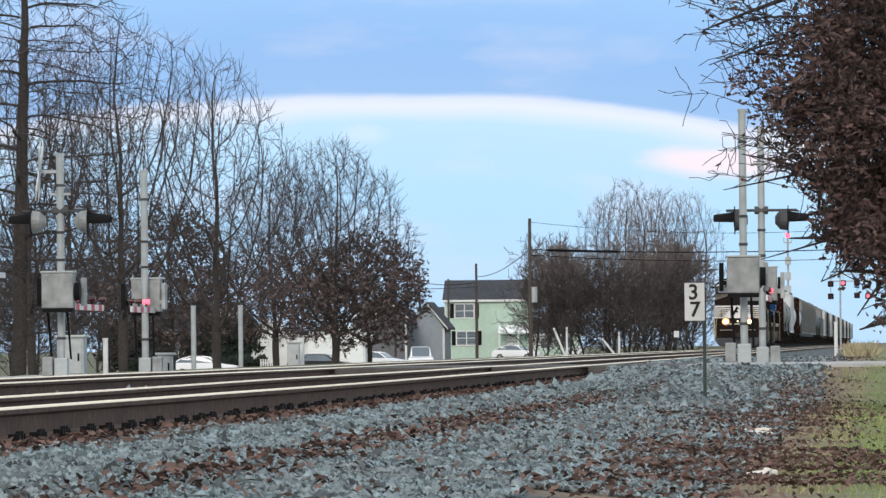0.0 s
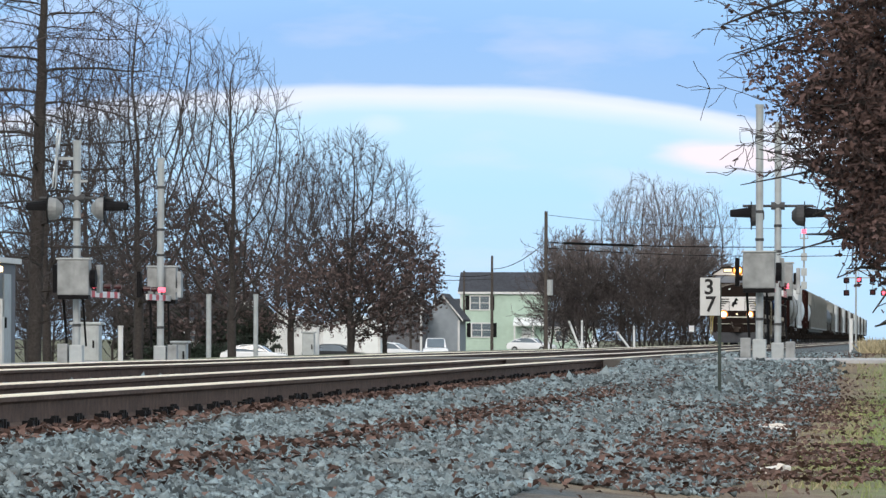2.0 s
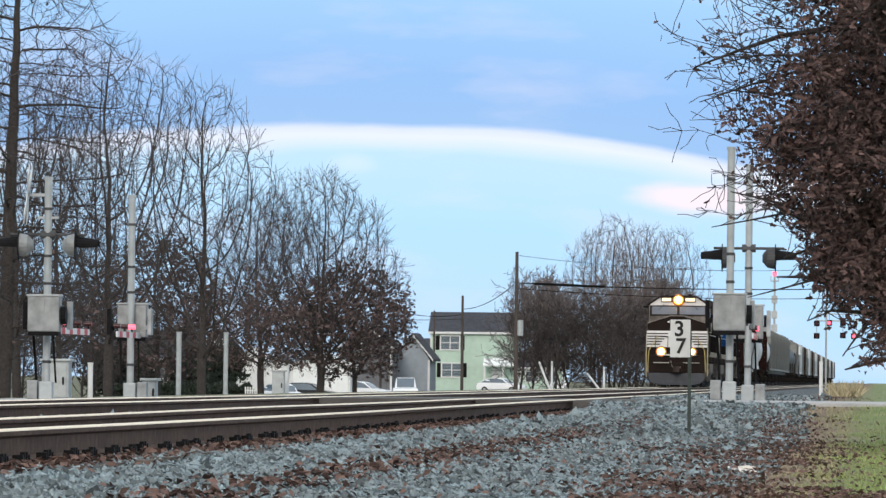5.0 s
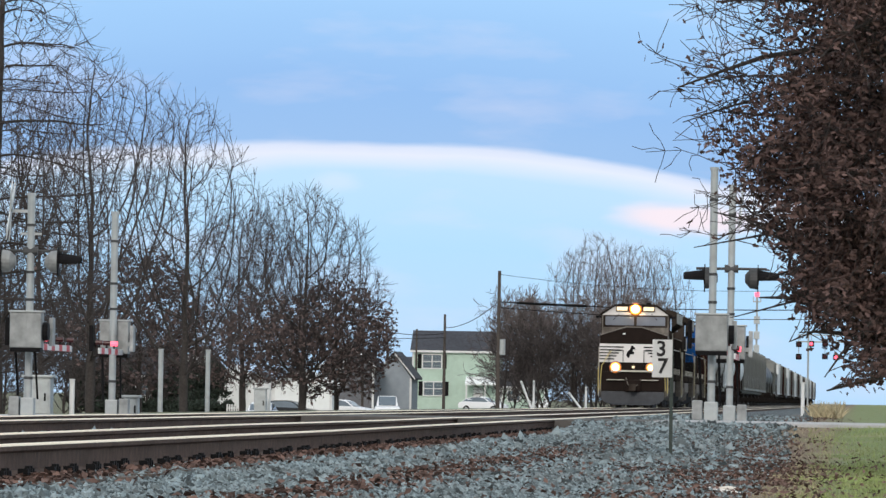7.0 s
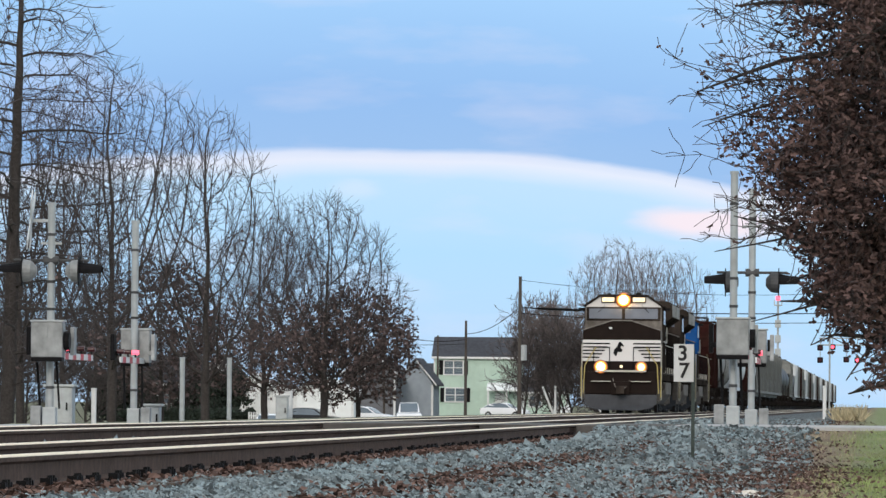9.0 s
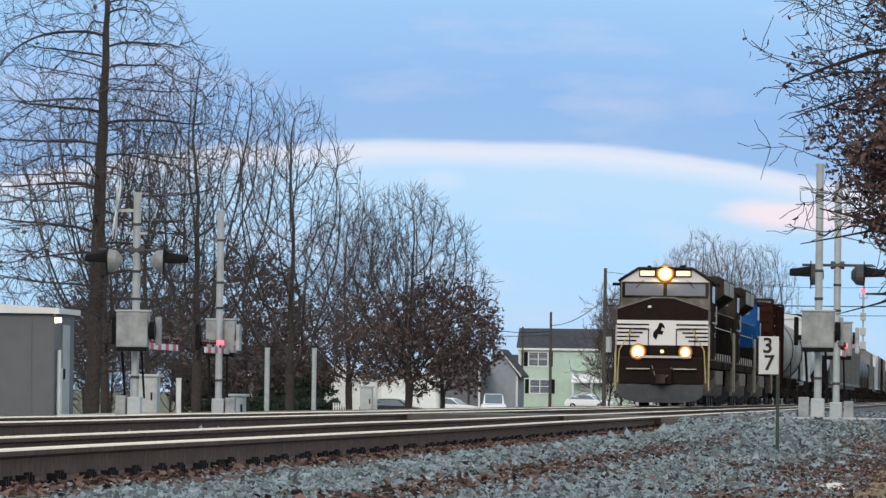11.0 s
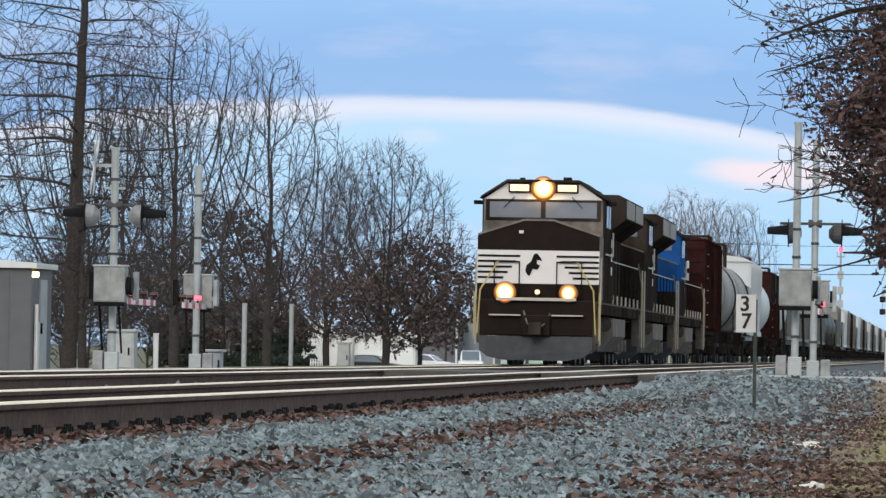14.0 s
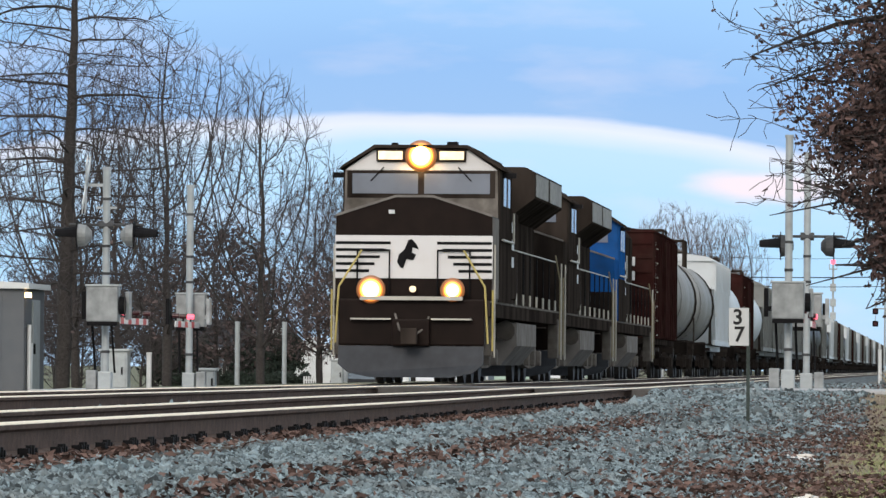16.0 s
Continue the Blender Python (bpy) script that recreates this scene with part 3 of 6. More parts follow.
def build_loco(label, body, cabmat, lead):
    g = thing("locomotive", TRACKS[1], 0, 0, 0, label, "locomotive", "locomotives at the head of the train")
    # plow, front plate and frame
    prof = [(-1.35, 0.62), (-1.35, 0.70), (1.35, 0.70), (1.35, 0.36), (1.15, 0.20), (0.75, 0.12), (-0.75, 0.12), (-1.15, 0.20), (-1.35, 0.36)]
    bm = prism(prof, -0.05, 0.15)
    for v in bm.verts:
        if v.co.y < 0.05:
            v.co.y -= 0.32 * (0.72 - v.co.z) - 0.12 * abs(v.co.x)
    part("plow", bm, M_PLOW, g, "dark grey snow plow")
    bm = boxes((0, 0.25, 1.14, 2.72, 0.16, 0.86), bevel=0.03)
    box(bm, 0, 0.10, 0.95, 0.7, 0.2, 0.5, 0.03)
    part("pilot_plate", bm, M_CABBROWN, g)
    part("pilot_step", boxes((-0.75, 0.10, 1.20, 0.75, 0.18, 0.03), (0.75, 0.10, 1.20, 0.75, 0.18, 0.03), (0, 0.12, 1.585, 1.9, 0.2, 0.07)), M_HOLD if lead else M_TGREY, g)
    coupler(g, -0.05, -1)
    part("underframe", boxes((0, 11.1, 1.40, 2.9, 21.6, 0.30), bevel=0.02), body, g)
    # short hood with a peaked top
    yn = 0.62
    top = [(-1.46, 1.55), (1.46, 1.55), (1.46, 3.12), (0.35, 3.48), (-0.35, 3.48), (-1.46, 3.12)]
    part("nose", prism(top, yn, 2.2), M_CABBROWN if lead else cabmat, g, "sooty black short hood" if cabmat is body else "blue short hood")
    trim = [(-1.46, 3.11), (-0.35, 3.47), (0.35, 3.47), (1.46, 3.11), (1.46, 3.155), (0.35, 3.515), (-0.35, 3.515), (-1.46, 3.155)]
    part("nose_trim", prism(trim, yn - 0.02, yn + 0.08), M_SIDEGREY, g, "pale dusty edge along the nose top")
    if lead:
        part("nose_band", boxes((0, yn - 0.006, 2.36, 2.94, 0.02, 0.80), bevel=0.004), M_NWHITE, g, "white band across the nose")
        for s in (-1, 1):
            part("nose_side_plate", boxes((s * 1.466, 1.45, 2.35, 0.014, 1.55, 1.5)), M_SIDEGREY, g)
            for i in range(5):
                w = 1.02 - 0.10 * i
                part("stripe", boxes((s * (1.455 - w / 2), yn - 0.022, 2.62 - i * 0.13, w, 0.012, 0.052)), M_BLACK, g)
        # plain emblem
        outline = [(-0.16, -0.30), (-0.10, -0.32), (-0.02, -0.12), (0.14, -0.14), (0.20, -0.02), (0.10, 0.02), (0.12, 0.14), (0.26, 0.10), (0.22, 0.20), (0.10, 0.32), (0.02, 0.30), (-0.06, 0.10), (-0.20, -0.02), (-0.24, -0.18)]
        bm = prism([(x * 0.8 - 0.12, z * 0.85 + 2.42) for x, z in outline], yn - 0.034, yn - 0.02)
        part("emblem", bm, M_BLACK, g, "dark emblem on the white nose")
        part("nose_latch", boxes((-0.42, yn - 0.01, 3.20, 0.11, 0.03, 0.07)), M_WHITE, g)
        for x in (-1.05, -0.45, 0.45, 1.05):
            part("grab_frame", rods(((x, yn - 0.09, 1.62), (x, yn - 0.09, 2.48), 0.016), ((x, yn - 0.09, 2.48), (x + (0.5 if x < 0 else -0.5) * 0.01, yn, 2.48), 0.016), seg=6), M_BLACK, g)
        for x in (-0.75, 0.75):
            part("front_rail", rods(((x - 0.3, yn - 0.09, 2.48), (x + 0.3, yn - 0.09, 2.48), 0.018), seg=6), M_BLACK, g)
        for s in (-1, 1):
            bm = rods(((s * 0.95, 0.36, 2.48), (s * 1.36, 0.2, 1.8), 0.02), ((s * 1.36, 0.2, 1.8), (s * 1.42, 0.2, 0.75), 0.02), ((s * 1.5, 0.3, 1.75), (s * 1.5, 0.3, 0.62), 0.02), seg=6)
            part("corner_handrail", bm, M_YEL, g, "yellow corner handrail")
            # ditch lights
            bm = bmesh.new()
            rod(bm, (s * 0.76, 0.36, 1.74), (s * 0.76, 0.18, 1.74), 0.20, 0.27 if s < 0 else 0.23, 24)
            dl = part("ditch_light", bm, M_BLACK, g)
            lamp_disc("lens", s * 0.76, 0.175, 1.74, 0.27 if s < 0 else 0.23, 380.0 if s < 0 else 160.0, dl, "lit white ditch light lens with painted orange glare")
        part("class_lamp", rods(((0, 0.5, 1.76), (0, 0.38, 1.76), 0.06), seg=12), M_BOARD, g)
        part("air_hose", rods(((-0.3, 0.1, 1.3), (-0.2, -0.05, 1.0), 0.02), ((-0.2, -0.05, 1.0), (0.05, -0.08, 0.88), 0.02), ((0.05, -0.08, 0.88), (0.28, 0.05, 1.05), 0.02), ((0.28, 0.05, 1.05), (0.33, 0.12, 1.25), 0.02), seg=6), M_TGREY, g)
    # cab
    cab = [(-1.48, 1.55), (1.48, 1.55), (1.48, 4.05), (1.02, 4.36), (0.86, 4.46), (-0.86, 4.46), (-1.02, 4.36), (-1.48, 4.05)]
    bm = prism(cab, 2.2, 5.6)
    part("cab", bm, cabmat, g)
    part("cab_roof", prism([(-1.54, 4.03), (-1.50, 4.10), (-0.88, 4.50), (0.88, 4.50), (1.50, 4.10), (1.54, 4.03), (0.86, 4.44), (-0.86, 4.44)], 2.0, 5.7), M_TBLACK, g)
    front = [(-1.46, 3.0), (1.46, 3.0), (1.44, 4.02), (-1.44, 4.02)]
    part("windshield_frame", prism(front, 2.14, 2.22), M_TGREY if lead else cabmat, g)
    if lead:
        part("windshield_surround", prism([(-1.40, 3.50), (1.40, 3.50), (1.40, 4.01), (-1.40, 4.01)], 2.132, 2.15), M_TBLACK, g)
    for s in (-1, 1):
        gx, gw = (0.06, 1.30) if lead else (0.72, 1.20)
        part("windshield", prism([(s * gx, 3.58), (s * gw, 3.58), (s * gw, 3.96), (s * gx, 3.96)], 2.11, 2.128), M_CABGLASS, g)
        part("wiper", rods(((s * 0.7, 2.09, 4.08), (s * 0.95, 2.09, 3.82), 0.012), seg=5), M_BLACK, g)
        for wy, wl in ((3.5, 0.7), (4.6, 0.6)):
            part("cab_side_window", boxes((s * 1.482, wy, 3.65, 0.03, wl, 0.55), bevel=0.01), M_CABGLASS, g)
        part("cab_mirror", boxes((s * 1.62, 2.9, 3.95, 0.26, 0.04, 0.10)), M_BLACK, g)
    if cabmat is not body:
        for s in (-1, 1):
            if s > 0:
                part("lower_nose_panel", boxes((0, yn - 0.012, 1.92, 2.94, 0.02, 0.72)), body, g, "dark lower nose")
            part("lower_cab_panel", boxes((s * 1.484, 3.9, 2.1, 0.02, 3.36, 1.1)), body, g, "dark lower cab side")
    if lead:
        part("roof_front", prism([(-1.44, 4.025), (1.44, 4.025), (0.90, 4.40), (-0.90, 4.40)], 2.13, 2.2), M_NWHITE, g, "white roof front")
    hb = part("headlight_housing", boxes((0, 2.12, 4.30, 1.70, 0.14, 0.24), bevel=0.03), M_TBLACK, g)
    if lead:
        for s in (-1, 1):
            part("number_board", boxes((s * 0.58, 2.045, 4.30, 0.46, 0.02, 0.16), bevel=0.006), M_BOARD, hb, "lit number board")
        lamp_disc("headlight", 0, 2.03, 4.29, 0.30, 450.0, hb, "lit white headlight with painted orange glare")
        part("beacon", boxes((0.55, 2.7, 4.54, 0.2, 0.3, 0.08), bevel=0.01), M_BLACK, g)
        part("antenna_dome", boxes((-0.55, 2.7, 4.53, 0.12, 0.2, 0.06), bevel=0.01), M_BLACK, g)
    # long hood, radiators, walkway
    hood = [(-0.92, 1.55), (0.92, 1.55), (0.92, 4.05), (0.70, 4.34), (-0.70, 4.34), (-0.92, 4.05)]
    part("long_hood", prism(hood, 5.6, 21.0), body, g)
    for i in range(10):
        for s in (-1, 1):
            part("hood_door", boxes((s * 0.93, 6.4 + i * 0.95, 2.6, 0.03, 0.80, 1.7)), body, g)
    part("inverter_cabinet", boxes((1.18, 7.0, 2.5, 0.5, 2.4, 1.7), bevel=0.03), body, g)
    wing = [(-0.92, 3.35), (0.92, 3.35), (1.50, 3.78), (1.50, 4.32), (1.30, 4.42), (-1.30, 4.42), (-1.50, 4.32), (-1.50, 3.78)]
    w0 = 12.2 if lead else 11.2
    winged = cabmat is body  # the blue-cabbed engine has a plain narrow hood
    part("blower_duct", boxes((0, 8.4, 4.2, 2.0 if winged else 1.8, 2.8, 0.45), (0, 10.5, 4.18, 1.9, 1.4, 0.4), bevel=0.05), body, g)
    if winged:
        part("radiator", prism(wing, w0, w0 + 9.2), body, g)
    for s in (-1, 1):
        if winged:
            for q in (2.3, 6.9):
                part("radiator_screen", boxes((s * 1.506, w0 + q, 4.05, 0.02, 4.0, 0.46)), M_SCREEN, g)
        handrail(g, s * 1.42, 5.8, 20.6, 1.56, 2.62, 7, M_HOLD)
        part("step_well", boxes((s * 1.36, 1.15, 0.95, 0.22, 0.85, 0.85), bevel=0.02), M_TGREY, g)
        part("step_well", boxes((s * 1.36, 21.2, 0.95, 0.22, 0.7, 0.85), bevel=0.02), M_TGREY, g)
        # curved cream grab rails at the rear steps, a pale sill edge and the painted bars of the number
        part("rear_grab_rail", rods(((s * 1.52, 20.7, 0.6), (s * 1.52, 20.7, 2.2), 0.018), ((s * 1.52, 20.7, 2.2), (s * 1.45, 20.2, 2.75), 0.018), seg=6), M_CREAM, g, "cream grab rail at the rear steps")
        part("rear_grab_rail", rods(((s * 1.52, 21.9, 0.6), (s * 1.52, 21.9, 2.3), 0.018), seg=6), M_CREAM, g, "cream grab rail at the rear steps")
        part("cab_grab_rail", rods(((s * 1.53, 2.4, 2.72), (s * 1.53, 5.5, 2.72), 0.024), ((s * 1.53, 5.5, 2.72), (s * 1.53, 5.5, 3.3), 0.024), seg=6), M_HOLD, g)
        part("sill_edge", boxes((s * 1.455, 11.1, 1.53, 0.012, 21.4, 0.04)), M_TGREY, g, "dusty edge of the walkway")
        for i in range(3):
            part("number_bar", boxes((s * 1.437, 6.6, 3.05 - i * 0.34, 0.012, 0.5, 0.2)), M_WHITE, g)
        part("ladder_rail", rods(((s * 1.5, 0.75, 0.5), (s * 1.5, 0.75, 2.6), 0.02), seg=6), M_HOLD, g)
        part("ladder_rail", rods(((s * 1.5, 21.5, 0.5), (s * 1.5, 21.5, 2.6), 0.02), seg=6), M_HOLD, g)
        part("air_tank", rods(((s * 1.2, 8.0, 1.05), (s * 1.2, 10.6, 1.05), 0.2)), M_TGREY, g)
    tank = [(-1.42, 1.2), (1.42, 1.2), (1.42, 0.75), (1.1, 0.36), (-1.1, 0.36), (-1.42, 0.75)]
    part("fuel_tank", prism(tank, 8.2, 14.2), M_SIDEGREY, g)
    truck(g, 4.4, 3, 1.9)
    truck(g, 17.9, 3, 1.9)
    coupler(g, 21.9, 1)
    return g


def car_base(name, label, category, length):
    g = thing(name, TRACKS[1], 0, 0, 0, label, category, "cars of the freight train")
    truck(g, 2.4, 2, 1.78, 0.85)
    truck(g, length - 2.4, 2, 1.78, 0.85)
    coupler(g, 0.25, -1)
    coupler(g, length - 0.25, 1)
    return g


def build_boxcar(label, material, length=17.0):
    g = car_base("boxcar", label, "freight car", length)
    part("body", boxes((0, length / 2, 2.75, 2.95, length - 1.1, 3.1), bevel=0.04), material, g)
    part("roof", prism([(-1.5, 4.30), (1.5, 4.30), (1.5, 4.36), (0, 4.50), (-1.5, 4.36)], 0.5, length - 0.5), material, g)
    k = 12
    for i in range(k):
        y = 0.75 + (length - 1.5) * i / (k - 1)
        for s in (-1, 1):
            part("side_post", boxes((s * 1.49, y, 2.75, 0.05, 0.10, 3.0)), material, g)
    for i in range(7):
        part("end_corrugation", boxes((0, 0.53, 1.5 + i * 0.42, 2.8, 0.05, 0.12), bevel=0.01), material, g)
    for s in (-1, 1):
        part("sliding_door", boxes((s * 1.53, length / 2, 2.7, 0.06, 3.0, 2.9), bevel=0.01), material, g)
    # marks that cannot be read: plain bars
    for i in range(8):
        part("marking", boxes((1.482, 1.15, 4.0 - i * 0.32, 0.012, 0.6, 0.2)), M_WHITE, g)
    for i in range(2):
        part("end_marking", boxes((0.75, 0.495, 3.45 - i * 0.42, 0.34, 0.012, 0.26)), M_WHITE, g)
    part("sill", boxes((0, length / 2, 1.12, 2.8, length - 1.0, 0.18), bevel=0.02), M_TBLACK, g)
    part("ladder", rods(*[((1.56, 0.75, 1.3 + i * 0.42), (1.56, 1.2, 1.3 + i * 0.42), 0.016) for i in range(7)], seg=5), M_HOLD, g)
    return g


def build_tank(label, material, length=16.5, r=1.46, band=True):
    g = car_base("tank_car", label, "tank car", length)
    zc = 2.62
    bm = bmesh.new()
    rings = ((0.75, 0.35), (0.80, 0.75), (0.95, 1.05), (1.25, 1.32), (1.65, r), (length - 1.65, r), (length - 1.25, 1.32), (length - 0.95, 1.05), (length - 0.80, 0.75), (length - 0.75, 0.35))
    vs = [[bm.verts.new((math.cos(a) * q, y, zc + math.sin(a) * q)) for a in [2 * math.pi * i / 28 for i in range(28)]] for y, q in rings]
    for a, b in zip(vs, vs[1:]):
        for i in range(28):
            f = bm.faces.new((a[i], a[(i + 1) % 28], b[(i + 1) % 28], b[i]))
            f.smooth = True
    bm.faces.new(vs[0])
    bm.faces.new(vs[-1][::-1])
    bmesh.ops.recalc_face_normals(bm, faces=bm.faces)
    part("tank", bm, material, g)
    for y, wide in ((1.9, 0.35), (length - 2.4, 1.5)) if band else ():
        bm = bmesh.new()
        bmesh.ops.create_cone(bm, segments=28, radius1=r + 0.02, radius2=r + 0.02, depth=wide, cap_ends=False, matrix=pose(0, y, zc, 90, 0, 0))
        part("tank_band", bm, M_TBLACK, g)
    part("manway", rods(((0, length / 2, zc + r - 0.05), (0, length / 2, zc + r + 0.32), 0.45), seg=16), material, g)
    part("bolster", boxes((0, 2.4, 1.05, 2.5, 0.7, 0.5), (0, length - 2.4, 1.05, 2.5, 0.7, 0.5), (0, 0.55, 1.05, 2.7, 0.6, 0.12), (0, length - 0.55, 1.05, 2.7, 0.6, 0.12), (0, length / 2, 0.98, 0.5, length - 1, 0.2), bevel=0.02), M_TBLACK, g)
    for s in (-1, 1):
        rows = [((s * 1.35, 0.35, 1.1), (s * 1.35, 0.35, 2.1), 0.03), ((s * 1.35, 0.35, 1.85), (s * 1.35, length - 0.35, 1.22), 0.001), ((s * 1.42, 0.4, 1.22), (s * 1.42, length - 0.4, 1.22), 0.025), ((s * 0.7, length / 2 - 1.1, zc + r - 0.25), (s * 0.7, length / 2 - 1.1, zc + r + 0.75), 0.05), ((s * 0.7, length / 2 + 1.1, zc + r - 0.25), (s * 0.7, length / 2 + 1.1, zc + r + 0.75), 0.05), ((s * 0.7, length / 2 - 1.1, zc + r + 0.75), (s * 0.7, length / 2 + 1.1, zc + r + 0.75), 0.05)]
        part("safety_rail", rods(*rows, seg=6), M_TBLACK, g)
    part("end_rail", rods(((-0.7, length / 2 - 1.1, zc + r + 0.75), (0.7, length / 2 - 1.1, zc + r + 0.75), 0.05), ((-1.35, 0.35, 2.1), (1.35, 0.35, 2.1), 0.03), seg=6), M_TBLACK, g)
    return g


def build_hopper(label, material, length=18.0, ribs=15):
    g = car_base("covered_hopper", label, "hopper car", length)
    bm = prism_x([(0.7, 4.35), (0.7, 3.3), (3.2, 1.25), (length - 3.2, 1.25), (length - 0.7, 3.3), (length - 0.7, 4.35)], -1.45, 1.45)
    part("body", bm, material, g)
    part("roof", prism([(-1.47, 4.35), (1.47, 4.35), (1.2, 4.52), (0.4, 4.62), (-0.4, 4.62), (-1.2, 4.52)], 0.6, length - 0.6), material, g)
    part("running_board", boxes((0, length / 2, 4.72, 0.6, length - 1.2, 0.05), bevel=0.01), M_TGREY, g)
    for i in range(ribs):
        y = 0.8 + (length - 1.6) * i / (ribs - 1)
        z0 = 1.35 if 3.1 < y < length - 3.1 else 1.35 + (3.1 - min(y, length - y)) * 0.82
        for s in (-1, 1):
            part("side_rib", boxes((s * 1.48, y, (z0 + 4.3) / 2, 0.08, 0.09, 4.3 - z0)), material, g)
    part("sill", boxes((0, length / 2, 1.1, 2.2, length - 1.0, 0.2), (1.45, length / 2, 1.3, 0.12, length - 1.2, 0.2), (-1.45, length / 2, 1.3, 0.12, length - 1.2, 0.2), bevel=0.02), material, g)
    for f in (0.33, 0.5, 0.67):
        part("chute", boxes((0, length * f, 0.85, 1.5, 1.2, 0.5), bevel=0.1), M_TBLACK, g)
    for px in (-1.3, 1.3):
        for py in (0.75, length - 0.75):
            part("end_post", boxes((px, py, 2.3, 0.1, 0.1, 2.1)), M_TBLACK, g)
    return g


TRAIN = []  # (object, distance of its front behind the train's front)


def build_train():
    at = 0.0

    def add(ob, length):
        nonlocal at
        TRAIN.append((ob, at))
        at += length

    add(build_loco("black lead locomotive with white nose stripes and lit headlights", M_TBLACK, M_TBLACK, True), 22.2)
    add(build_loco("black second locomotive with sooty hood", M_TBLACK, M_TBLACK, False), 22.2)
    add(build_loco("third locomotive with bright blue cab", M_TBLACK, M_BLUE, False), 22.2)
    add(build_boxcar("oxide brown boxcar with pale lettering bars", M_BOX), 17.2)
    t1 = build_tank("stained off-white tank car with black bands", M_TANK, 16.5, 1.52)
    add(t1, 16.7)
    add(copy_thing(t1, pose(TRACKS[1], 0, 0)), 16.7)
    hw = build_hopper("pale grey covered hopper car with ribs", M_TANKW)
    add(hw, 18.2)
    t2 = build_tank("clean white tank car with tall safety rails", M_TANKW, 15.0, 1.5, False)
    add(t2, 15.2)
    b2 = build_boxcar("weathered dark brown ribbed boxcar", M_BOX)
    add(b2, 17.2)
    add(copy_thing(t2, pose(TRACKS[1], 0, 0)), 15.2)
    h = build_hopper("grey covered hopper car with ribbed sides", M_HOP)
    add(h, 18.2)
    for i in range(5):
        add(copy_thing(h, pose(TRACKS[1], 0, 0)), 18.2)
    d = build_tank("black tank car with grimy sides", M_DARKCAR, 16.5, 1.42, False)
    add(d, 16.7)
    for i in range(2):
        add(copy_thing(d, pose(TRACKS[1], 0, 0)), 16.7)
    for i in range(35):
        add(copy_thing((h, d, hw, h, b2)[i % 5], pose(TRACKS[1], 0, 0)), 18.2 if i % 5 != 1 else 16.7)


build_train()

# ---- trees ----


def tube(verts, faces, pts, radii, k):
    base = len(verts)
    n = len(pts)
    for i, (p, r) in enumerate(zip(pts, radii)):
        d = (pts[min(i + 1, n - 1)] - pts[max(i - 1, 0)]).normalized()
        u = d.orthogonal().normalized()
        w = d.cross(u)
        for j in range(k):
            a = 2 * math.pi * j / k
            verts.append(p + (u * math.cos(a) + w * math.sin(a)) * r)
    for i in range(n - 1):
        for j in range(k):
            faces.append((base + i * k + j, base + i * k + (j + 1) % k, base + (i + 1) * k + (j + 1) % k, base + (i + 1) * k + j))


